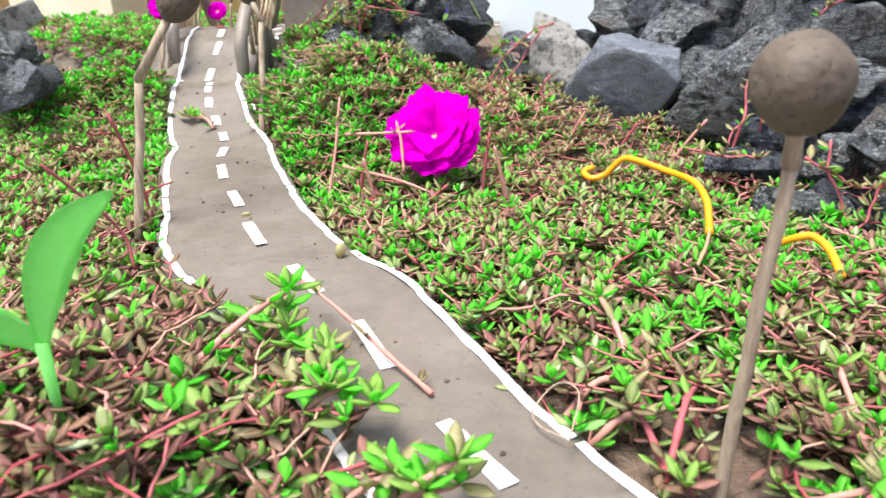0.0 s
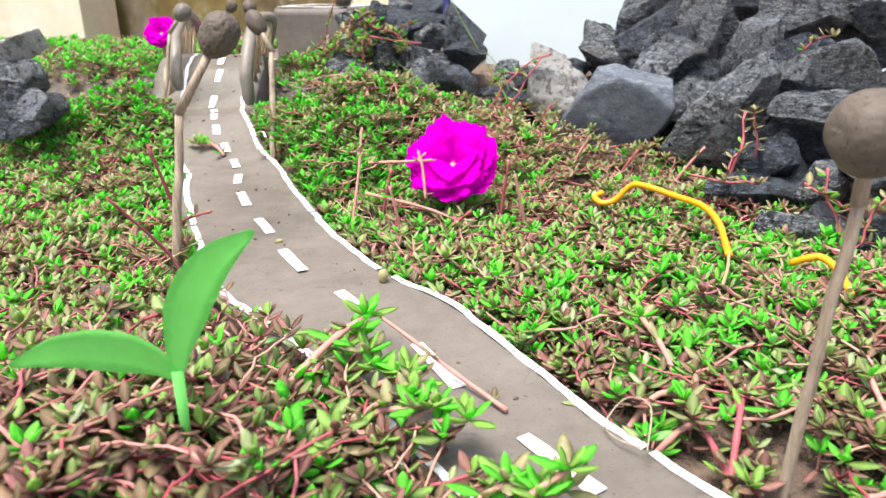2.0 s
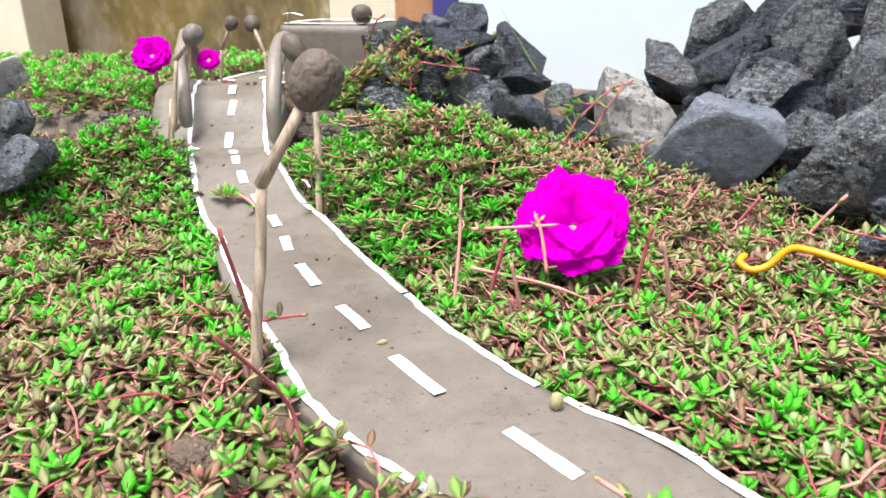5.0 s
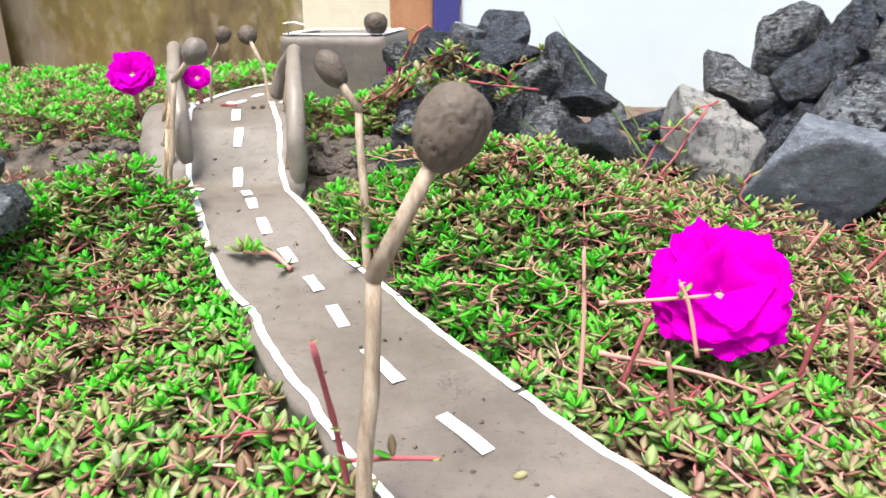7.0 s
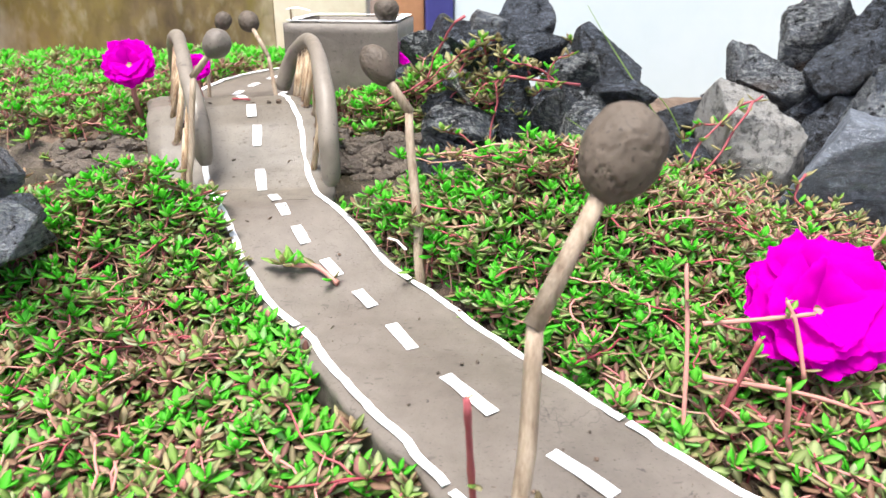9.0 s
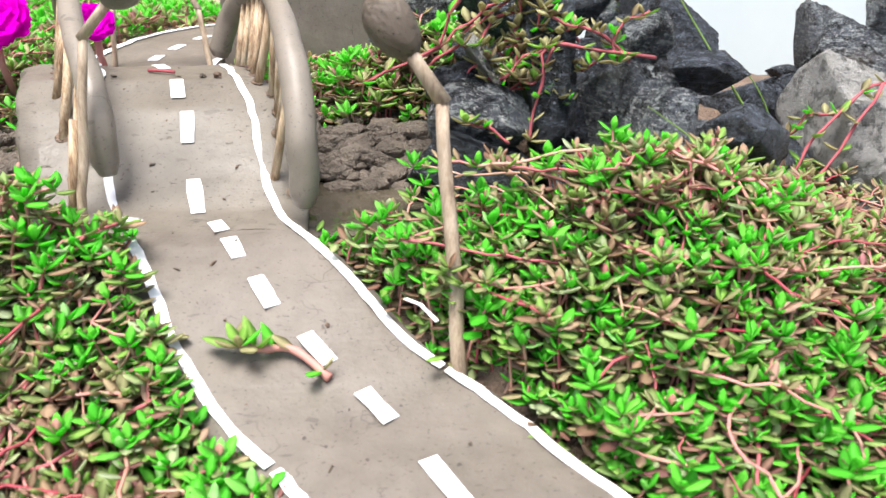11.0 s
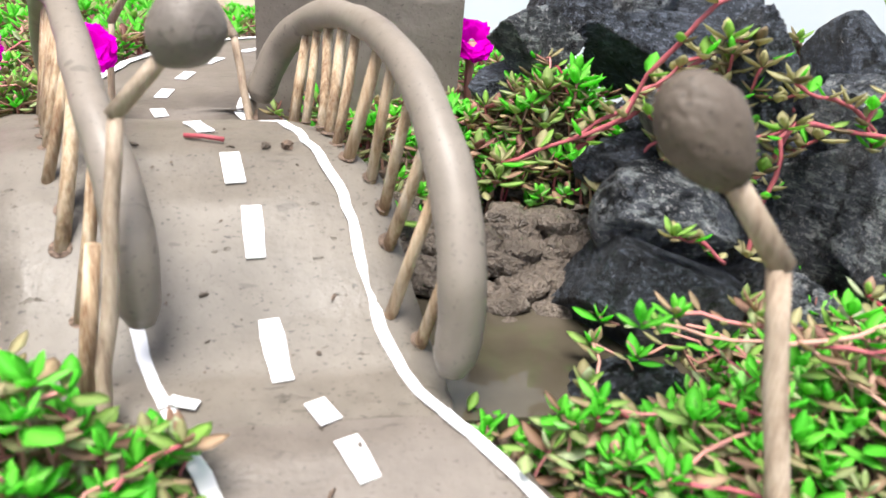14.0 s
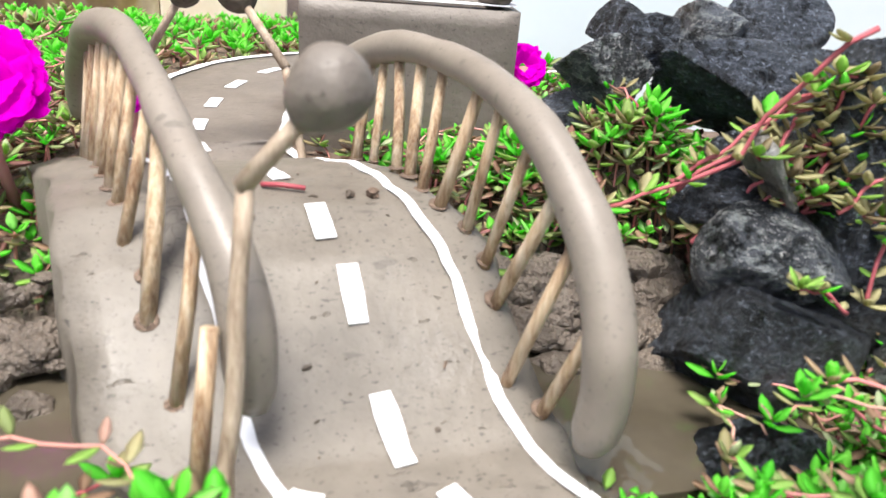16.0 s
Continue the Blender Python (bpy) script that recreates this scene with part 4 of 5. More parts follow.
bed("bank_succulents", "green succulent cover on the far bank behind the bridge", -0.30, 0.03, 0.356, 0.52, 0.0060, 0.0060, 3, lambda x, y: clear_of_tank(x, y) and not (x > 0.014 and y < 0.41) and not (x > -0.012 and y < 0.368), trail=0.12, tall=(0.003, 0.011))
bed("tank_succulents", "lush bright green succulents between the clay tank and the stones", -0.040, 0.018, 0.366, 0.416, 0.0042, 0.0064, 6, clear_of_tank, trail=0.05, tall=(0.005, 0.012))
bed("verge_succulents", "small succulent leaves hugging the soil beside the road", -0.07, 0.05, 0.215, 0.300, 0.0046, 0.0058, 7, lambda x, y: 0.0 < x - road_r(y) < 0.032, trail=0.0, tall=(0.001, 0.006))
bed("far_succulents", "low green succulent cover running back to the wall", -0.62, 0.03, 0.52, 0.88, 0.0115, 0.0095, 4, clear_of_tank, trail=0.05, tall=(0.003, 0.010))


# ---- flowers ----
def flower(center, radius, seed, label, tilt):
    e = thing("moss_rose", center, label, "flower", "magenta moss roses")
    rnd = random.Random(seed)
    c = Vector(center)
    q = Vector(tilt).normalized().to_track_quat("Z", "Y")
    for ring, (count, rad, cup) in enumerate(((6, 1.0, 0.02), (6, 0.96, 0.35), (5, 0.84, 0.78), (4, 0.60, 1.2))):
        for k in range(count):
            a = 2 * math.pi * (k + 0.5 * (ring % 2)) / count + rnd.uniform(-0.12, 0.12)
            bm = bmesh.new()
            L = radius * rad * rnd.uniform(0.92, 1.08)
            W = L * 0.80 * (1.0 + 0.06 * ring)
            rows, cols = 9, 21
            grid = []
            for i in range(rows):
                u = i / (rows - 1)
                line = []
                for j in range(cols):
                    t = 2 * j / (cols - 1) - 1
                    wide = W * (0.18 + 0.82 * math.sin(min(1.0, u * 1.15) * math.pi * 0.52)) * (1 - 0.10 * u ** 4)
                    reach = L * u * (1 - 0.13 * t * t * u)
                    if i == rows - 1:
                        reach += L * 0.028 * math.sin(j * 1.9 + k) * (1 + noise.noise(Vector((j * 0.4, k, ring))))
                    lift = L * (cup * u - 0.35 * cup * u * u) + 0.10 * L * t * t * u + L * 0.24 * u * noise.noise(Vector((u * 1.8, t * 2.0, k * 1.7 + ring * 9.1 + seed)))
                    p = Vector((math.cos(a), math.sin(a), 0)) * (reach * math.cos(cup * 0.45) + 0.001) + Vector((-math.sin(a), math.cos(a), 0)) * (t * wide) + Vector((0, 0, lift))
                    line.append(bm.verts.new(c + q @ p))
                grid.append(line)
            for i in range(rows - 1):
                for j in range(cols - 1):
                    bm.faces.new((grid[i][j], grid[i][j + 1], grid[i + 1][j + 1], grid[i + 1][j]))
            bmesh.ops.solidify(bm, geom=bm.faces[:], thickness=0.00025)
            part("petal", bm, PETAL, e)
    g = float(ground_z(c.x, c.y))
    part("stalk", tube_bm([(c.x + 0.002, c.y + 0.004, g), (c.x, c.y + 0.001, (g + c.z) / 2), c], [0.0013, 0.0012, 0.0016], 7), STEM, e)
    return e


flower((0.0900, 0.2045, -0.0035), 0.0176, 1, "full magenta moss rose with ruffled petals in the succulent bed", (-0.05, -0.80, 0.62))
flower((-0.1490, 0.3860, 0.0400), 0.0098, 2, "small magenta moss rose in the far grass", (0.1, -0.85, 0.5))
flower((-0.1264, 0.4155, 0.0345), 0.0058, 3, "small magenta moss rose behind the bridge", (0.1, -0.85, 0.5))
flower((-0.0200, 0.4350, 0.0380), 0.0056, 4, "small magenta moss rose beside the clay box", (0.1, -0.85, 0.5))


# ---- clay box behind the bridge ----
def box_thing():
    e = thing("clay_tank", (-0.05, 0.46, 0.004), "open grey clay tank with a white paper rim behind the bridge", "tank")
    A, B = Vector((-0.0850, 0.4380, 0)), Vector((-0.0250, 0.4280, 0))
    n = Vector((-(B - A).y, (B - A).x, 0)).normalized() * 0.055
    corners = [A, B, B + n, A + n]
    top, low, wall = 0.0540, 0.004, 0.006
    mid = sum(corners, Vector()) / 4
    for i in range(4):
        p, q = corners[i], corners[(i + 1) % 4]
        inn = [c + (mid - c).normalized() * wall * 1.4 for c in (p, q)]
        bm = bmesh.new()
        rows = 10
        cols = 12
        outer, inner = [], []
        for r in range(rows + 1):
            z = low + (top - low) * r / rows
            lo, li = [], []
            for k in range(cols + 1):
                u = k / cols
                a = p.lerp(q, u)
                b = inn[0].lerp(inn[1], u)
                w = 0.0007 * noise.noise(Vector((a.x, a.y, z)) * 90)
                lo.append(bm.verts.new(Vector((a.x, a.y + w, z))))
                li.append(bm.verts.new(Vector((b.x, b.y, z))))
            outer.append(lo)
            inner.append(li)
        for r in range(rows):
            for k in range(cols):
                bm.faces.new((outer[r][k], outer[r][k + 1], outer[r + 1][k + 1], outer[r + 1][k]))
                bm.faces.new((inner[r + 1][k], inner[r + 1][k + 1], inner[r][k + 1], inner[r][k]))
        for k in range(cols):
            bm.faces.new((outer[rows][k], outer[rows][k + 1], inner[rows][k + 1], inner[rows][k]))
        part("side", bm, CLAY, e)
        a, b = (p + inn[0]) / 2, (q + inn[1]) / 2
        ribbon("rim_strip", [Vector((*(a.lerp(b, k / 9).xy), top + 0.0006)) for k in range(10)], 0.0024, e, 0.0008, "white paper strip")
    c = corners[1] + (mid - corners[1]) * 0.22
    part("knob", ball((c.x, c.y, top + 0.0062), (0, 0, 1), 0.0066, 0.0066, 14), CLAY_DARK, e, "clay ball on the corner")
    bm = tube_bm([corners[0] + Vector((0.004, 0.004, top)), corners[0] + Vector((0.004, 0.004, top + 0.008))], 0.0006, 6)
    part("peg", bm, WOOD, e)
    ribbon("flag", [corners[0] + Vector((0.002, 0.003, top + 0.006)), corners[0] + Vector((0.008, 0.003, top + 0.0065)), corners[0] + Vector((0.014, 0.004, top + 0.005))], 0.004, e, 0.001, "folded white paper scrap")


box_thing()


# ---- walls of the yard ----
def block(name, lo, hi, material, label, category="wall", kind="structure", bevel=0.002, parent=None):
    bm = bmesh.new()
    bmesh.ops.create_cube(bm, size=1.0)
    for v in bm.verts:
        v.co = Vector([(lo[i] + hi[i]) / 2 + v.co[i] * (hi[i] - lo[i]) for i in range(3)])
    bmesh.ops.bevel(bm, geom=bm.edges[:], offset=bevel, segments=2, affect="EDGES", profile=0.6)
    me = bpy.data.meshes.new(name)
    bm.to_mesh(me)
    bm.free()
    me.materials.append(material)
    ob = new(name, me)
    return tagged(ob, label, category, kind=kind)


block("wall_moss", (-2.2, 0.905, -0.05), (-0.165, 1.0, 0.9), MOSSWALL, "old plaster wall stained brown with moss")
block("wall_beige", (-0.164, 0.900, -0.05), (-0.062, 1.0, 0.9), BEIGE, "worn beige plaster wall strip")
block("pier", (-0.040, 0.630, -0.05), (-0.0055, 0.70, 0.9), ORANGE, "weathered orange-brown brick pier")
block("trim", (-0.005, 0.616, -0.05), (0.016, 0.68, 0.9), BLUE, "dark blue painted edge of the wall")
block("wall_white", (0.017, 0.620, -0.12), (2.2, 0.68, 0.9), WHITE, "bright white painted wall")
block("post", (-0.66, 0.80, -0.05), (-0.50, 0.88, 0.9), BEIGE, "cream painted post at the wall")
block("ledge", (-1.4, 0.84, -0.06), (-0.40, 0.903, -0.012), BRICK, "broken red brick ledge along the wall", bevel=0.006)


# ---- seedling ----
def blade(points, widths, parent, material=SEEDLEAF):
    bm = bmesh.new()
    c = smooth_line(points, 18)
    rows = []
    for i, p in enumerate(c):
        u = i / 17 * (len(widths) - 1)
        k = min(int(u), len(widths) - 2)
        w = widths[k] + (widths[k + 1] - widths[k]) * (u - k)
        d = (c[min(i + 1, 17)] - c[max(i - 1, 0)]).normalized()
        side = d.cross(Vector((0.25, -1, 0.25))).normalized()
        nor = side.cross(d)
        rows.append([bm.verts.new(p + side * (w * t) + nor * (abs(t) * w * 0.12)) for t in (-1, -0.5, 0, 0.5, 1)])
    for i in range(17):
        for k in range(4):
            bm.faces.new((rows[i][k], rows[i][k + 1], rows[i + 1][k + 1], rows[i + 1][k]))
    bmesh.ops.solidify(bm, geom=bm.faces[:], thickness=0.0003)
    return part("leaf", bm, material, parent)


sd = thing("seedling", (0.0725, -0.0050, -0.018), "young seedling with two long smooth bright green leaves", "seedling")
part("stem", tube_bm([(0.0722, -0.0045, -0.024), (0.0730, -0.0052, -0.006), (0.0731, -0.0053, 0.0055)], [0.001, 0.001, 0.0012], 8), SEEDLEAF, sd)
blade([(0.0731, -0.0053, 0.0045), (0.0742, -0.0045, 0.0120), (0.0768, -0.0032, 0.0200), (0.0815, -0.0016, 0.0268), (0.0886, 0.0003, 0.0322)], [0.0010, 0.0026, 0.0042, 0.0043, 0.0030, 0.0006], sd)
blade([(0.0728, -0.0055, 0.0045), (0.0690, -0.0070, 0.0085), (0.0630, -0.0100, 0.0115), (0.0570, -0.0140, 0.0130), (0.0505, -0.0195, 0.0125)], [0.0010, 0.0026, 0.0038, 0.0038, 0.0028, 0.0005], sd)

# ---- orange wire ----
w1 = thing("wire", (0.16, 0.18, -0.015), "curved piece of orange plastic wire lying on the leaves", "wire", "orange wires")
part("insulation", tube_bm(smooth_line([(0.1562, 0.2190, -0.0186), (0.1528, 0.2133, -0.0191), (0.1561, 0.2090, -0.0205), (0.1619, 0.2090, -0.0186), (0.1683, 0.2080, -0.0117), (0.1745, 0.2030, -0.0107), (0.1846, 0.1950, -0.0120), (0.1943, 0.1800, -0.0118), (0.1979, 0.1640, -0.0134), (0.1979, 0.1480, -0.0153), (0.1970, 0.1340, -0.0155)], 60), 0.0013, 10), WIRE, w1)
part("strand", tube_bm(smooth_line([(0.1970, 0.1340, -0.0155), (0.1957, 0.1270, -0.0176), (0.1929, 0.1180, -0.0205)], 10), 0.0006, 6), COPPER, w1, "bare copper strand")
w2 = thing("wire", (0.229, 0.145, -0.02), "short piece of orange plastic wire between the leaves", "wire", "orange wires")
part("insulation", tube_bm(smooth_line([(0.2215, 0.1500, -0.0230), (0.2260, 0.1465, -0.0195), (0.2300, 0.1445, -0.0185), (0.2335, 0.1377, -0.0205), (0.2353, 0.1275, -0.0250)], 20), 0.0013, 10), WIRE, w2)


# ---- loose sprigs, twigs and crumbs ----
def leaf_mesh(p, yaw, pitch, length, width):
    d = Vector((math.cos(yaw) * math.cos(pitch), math.sin(yaw) * math.cos(pitch), math.sin(pitch)))
    side = Vector((-math.sin(yaw), math.cos(yaw), 0))
    up = d.cross(side)
    return [Vector(p) + d * (v[0] * length) + side * (v[1] * width) + up * (v[2] * length) for v in LV]


def sprig(pts, r, label, seed, size=0.0075, leaves=6, green=0.8, slot=2, name="sprig", every=3, broad=1.0):
    e = thing(name, pts[0], label, name.replace("_", " "))
    rnd = random.Random(seed)
    c = smooth_line(pts, 14)
    part("stem", tube_bm(c, [r * (1.1 - 0.02 * i) * (1.25 if i % 4 == 0 else 1.0) for i in range(14)], 8), STEM if slot == 2 else STEM_RED, e)
    tris = [tuple(int(k) for k in f) for f in LF]

    def one(p, yaw, pitch, ln):
        mesh_object("leaf", leaf_mesh(p, yaw, pitch, ln, ln * rnd.uniform(0.38, 0.50) * broad), tris, (TIP if rnd.random() < 0.5 else LEAF) if rnd.random() < green else (LEAF_RUST if rnd.random() < 0.25 else LEAF_OLD), e)

    for i in range(1, 13, every):
        for side in (-1, 1):
            one(c[i], rnd.uniform(0, 6.28), rnd.uniform(0, 0.9), size * rnd.uniform(0.6, 0.95))
    a0 = rnd.uniform(0, 6.28)
    for k in range(leaves or 2):
        u = k / max(1, (leaves or 2) - 1)
        one(c[-1], a0 + k * 2.4, 0.1 + 0.95 * u, size * (1.05 - 0.4 * u) * (1.0 if leaves else 0.3))
    return e


sprig([(-0.0455, 0.2553, -0.0152), (-0.0528, 0.2610, -0.0115), (-0.0590, 0.2612, -0.0110), (-0.0640, 0.2615, -0.0105)], 0.0008, "broken succulent sprig lying on the clay road", 2, 0.0080, 8)
sprig([(0.1310, 0.0400, -0.0250), (0.1150, 0.0530, -0.0225), (0.1000, 0.0640, -0.0185), (0.0859, 0.0713, -0.0136)], 0.00055, "bare pink succulent stem reaching over the road", 3, 0.0055, 0, 0.6, 2, "twig", 5)
sprig([(0.080, 0.028, -0.016), (0.087, 0.040, -0.010), (0.094, 0.048, -0.006)], 0.0009, "succulent shoot leaning over the road's paper edge", 4, 0.0085, 8)
sprig([(-0.0090, 0.1400, -0.0150), (0.0010, 0.1345, -0.0105), (0.0117, 0.1285, -0.0063)], 0.0005, "red bare succulent stem at the lamp's foot", 5, 0.006, 0, 0.6, 3, "twig", 6)
sprig([(-0.0090, 0.1420, -0.0260), (-0.0106, 0.1400, -0.0080), (-0.0126, 0.1319, 0.0173)], 0.0007, "red succulent stem standing at the road's edge", 6, 0.005, 0, 0.5, 3, "twig", 6)
for k, (x, y, dx, dz) in enumerate(((0.060, 0.190, 0.006, 0.026), (0.072, 0.178, -0.004, 0.022), (0.112, 0.196, 0.004, 0.030), (0.124, 0.190, -0.005, 0.026), (0.090, 0.180, 0.012, 0.012), (0.140, 0.270, 0.010, 0.020), (0.165, 0.268, 0.009, 0.016), (0.190, 0.255, 0.014, 0.022), (0.212, 0.240, 0.006, 0.030))):
    g = float(ground_z(x, y)) + 0.008
    sprig([(x, y, g), (x + dx * 0.5, y - 0.002, g + dz * 0.55), (x + dx, y - 0.003, g + dz)], 0.0007, "bare pinkish stem rising from the succulents", 20 + k, 0.006, 0, 0.4, 2 if k % 2 else 3, "twig", 9)

sprig([(0.0200, 0.0900, -0.0240), (0.0165, 0.0900, -0.0100), (0.0094, 0.0720, 0.0150)], 0.0005, "curved red succulent stem beside the road", 7, 0.006, 0, 0.6, 3, "twig", 6)
for k, pts in enumerate(([(0.0538, 0.1942, -0.0020), (0.0685, 0.1940, -0.0010), (0.0831, 0.1942, 0.0001)], [(0.0480, 0.1839, -0.0282), (0.0496, 0.1924, -0.0064), (0.0498, 0.1999, 0.0126)],
                         [(0.0805, 0.1889, -0.0160), (0.0783, 0.1932, -0.0028), (0.0759, 0.1957, 0.0034)], [(0.0535, 0.1891, -0.0146), (0.0796, 0.1865, -0.0190), (0.0999, 0.1833, -0.0250)])):
    sprig(pts, 0.0006, "bare pinkish stem crossing before the magenta flower", 60 + k, 0.005, 0, 0.4, 2, "twig", 9)
shoot = random.Random(77)
for k in range(14):
    y = shoot.uniform(-0.01, 0.05)
    x = road_l(y) + shoot.uniform(-0.010, 0.004)
    g = float(ground_z(x, y)) + 0.006
    top = max(g + 0.010, road_z(y) + shoot.uniform(0.006, 0.016))
    sprig([(x - 0.006, y - 0.004, g), (x - 0.002, y, (g + top) / 2 + 0.003), (x + shoot.uniform(0.002, 0.008), y + shoot.uniform(0, 0.006), top)], 0.0007, "succulent shoot hanging over the road's paper edge", 100 + k, 0.0082, 7, 0.7, 2, "sprig", 4)
for k in range(16):
    x, y = shoot.uniform(0.150, 0.235), shoot.uniform(0.004, 0.065)
    if on_road(x, y, 0.004):
        x = road_r(y) + 0.008
    a, ln = shoot.uniform(0.3, 2.4), shoot.uniform(0.015, 0.034)
    g = float(ground_z(x, y))
    q = (x + math.cos(a) * ln, y + math.sin(a) * ln)
    if on_road(q[0], q[1], 0.003):
        continue
    sprig([(x, y, g + 0.002), ((x + q[0]) / 2, (y + q[1]) / 2, g + shoot.uniform(0.008, 0.014)), (q[0], q[1], float(ground_z(*q)) + shoot.uniform(0.008, 0.016))], 0.0008, "bare pink succulent stem over the soil", 130 + k, 0.0078, 5, 0.6, 2 if k % 3 else 3, "twig", 7)

# red-stemmed plants trailing over the stones
def trailing(pts, seed, size=0.0056, green=0.6, r=0.0005):
    pts = [Vector(p) + 0.0016 * noise.noise_vector(Vector(p) * 160) for p in smooth_line(pts, 12)]
    sprig(pts, r, "red trailing succulent stem with small leaves over the stones", seed, size * 1.15, 5, green * 0.6, 3, "trailing_plant", 2, 1.25)


trailing([(0.0027, 0.3300, 0.0645), (-0.0036, 0.3323, 0.0588), (-0.0078, 0.3346, 0.0524), (-0.0104, 0.3369, 0.0452), (-0.0135, 0.3391, 0.0381), (-0.0208, 0.3414, 0.0348), (-0.0283, 0.3437, 0.0311), (-0.0341, 0.3460, 0.0272)], 41, 0.0052, 0.55, 0.00045)
trailing([(0.0495, 0.3300, 0.0384), (0.0331, 0.3291, 0.0400), (0.0235, 0.3283, 0.0410), (0.0158, 0.3274, 0.0407), (0.0146, 0.3266, 0.0341), (0.0142, 0.3257, 0.0264), (0.0137, 0.3249, 0.0196), (0.0133, 0.3240, 0.0157)], 42, 0.005, 0.5, 0.00045)
trailing([(0.0048, 0.3300, 0.0319), (0.0093, 0.3290, 0.0367), (0.0162, 0.3280, 0.0406)], 43, 0.0046, 0.3, 0.0004)
trailing([(0.0050, 0.3220, 0.0154), (0.0012, 0.3220, 0.0196), (-0.0025, 0.3220, 0.0201), (-0.0076, 0.3220, 0.0217)], 44, 0.005, 0.75, 0.0004)
trailing([(0.0426, 0.3320, 0.0367), (0.0342, 0.3313, 0.0435), (0.0262, 0.3307, 0.0455), (0.0175, 0.3300, 0.0491)], 45, 0.0055, 0.55, 0.0004)
trailing([(0.0458, 0.3320, 0.0503), (0.0384, 0.3313, 0.0480), (0.0362, 0.3307, 0.0414), (0.0388, 0.3300, 0.0359)], 46, 0.0055, 0.5, 0.0004)
trailing([(0.0187, 0.3300, 0.0400), (0.0148, 0.3293, 0.0345), (0.0123, 0.3287, 0.0307), (0.0086, 0.3280, 0.0320)], 47, 0.005, 0.5, 0.0004)
trailing([(-0.0163, 0.3500, 0.0303), (-0.0062, 0.3490, 0.0377), (0.0001, 0.3480, 0.0437), (0.0086, 0.3470, 0.0513)], 48, 0.0056, 0.25, 0.00045)
trailing([(-0.0005, 0.3500, 0.0058), (-0.0008, 0.3490, 0.0163), (0.0027, 0.3480, 0.0228), (0.0122, 0.3470, 0.0252), (0.0220, 0.3460, 0.0270)], 49, 0.0056, 0.3, 0.00045)
trailing([(-0.0048, 0.3500, 0.0411), (0.0075, 0.3490, 0.0470), (0.0171, 0.3480, 0.0486), (0.0257, 0.3470, 0.0457)], 50, 0.0056, 0.35, 0.00045)
trailing([(0.0198, 0.3500, 0.0194), (0.0123, 0.3490, 0.0311), (0.0073, 0.3480, 0.0362), (-0.0001, 0.3470, 0.0390)], 51, 0.0056, 0.35, 0.00045)
trailing([(0.0656, 0.3900, 0.0395), (0.0604, 0.3880, 0.0447), (0.0563, 0.3860, 0.0494)], 53, 0.005, 0.5, 0.0004)
trailing([(0.1262, 0.3300, 0.0328), (0.1139, 0.3270, 0.0277), (0.1023, 0.3240, 0.0168), (0.0941, 0.3210, 0.0057), (0.0867, 0.3180, -0.0099)], 54, 0.0056, 0.5, 0.00045)
trailing([(0.1201, 0.3260, 0.0313), (0.1105, 0.3233, 0.0144), (0.1013, 0.3207, 0.0032), (0.0931, 0.3180, -0.0068)], 55, 0.0056, 0.45, 0.00045)
trailing([(0.1110, 0.3300, 0.0213), (0.0996, 0.3280, 0.0215), (0.0936, 0.3260, 0.0161)], 56, 0.0056, 0.6, 0.0004)
trailing([(0.1290, 0.2920, 0.0106), (0.1254, 0.2900, 0.0053), (0.1261, 0.2880, -0.0001), (0.1325, 0.2860, -0.0059)], 57, 0.0055, 0.5, 0.00045)
trailing([(0.2414, 0.1920, 0.0026), (0.2414, 0.1880, -0.0078), (0.2470, 0.1840, -0.0203), (0.2535, 0.1800, -0.0291), (0.2595, 0.1760, -0.0379)], 58, 0.0062, 0.45, 0.0005)
trailing([(0.2336, 0.1900, -0.0040), (0.2422, 0.1880, -0.0089), (0.2515, 0.1860, -0.0126), (0.2620, 0.1840, -0.0127)], 59, 0.0062, 0.4, 0.0005)
trailing([(0.2632, 0.1860, -0.0064), (0.2579, 0.1833, -0.0126), (0.2548, 0.1807, -0.0234), (0.2465, 0.1780, -0.0335)], 60, 0.0062, 0.5, 0.0005)
trailing([(0.2451, 0.2900, 0.0275), (0.2507, 0.2887, 0.0372), (0.2559, 0.2873, 0.0440), (0.2630, 0.2860, 0.0453)], 61, 0.0055, 0.2, 0.0005)
trailing([(0.2170, 0.2360, 0.0162), (0.2162, 0.2313, 0.0044), (0.2133, 0.2267, -0.0024), (0.2076, 0.2220, -0.0105)], 62, 0.0055, 0.3, 0.0005)
trailing([(0.1944, 0.2240, -0.0101), (0.2027, 0.2213, -0.0110), (0.2121, 0.2187, -0.0120), (0.2222, 0.2160, -0.0110)], 63, 0.0055, 0.4, 0.0005)
trailing([(0.2213, 0.2450, -0.0167), (0.2253, 0.2425, -0.0036), (0.2219, 0.2400, 0.0146)], 64, 0.0055, 0.4, 0.0005)

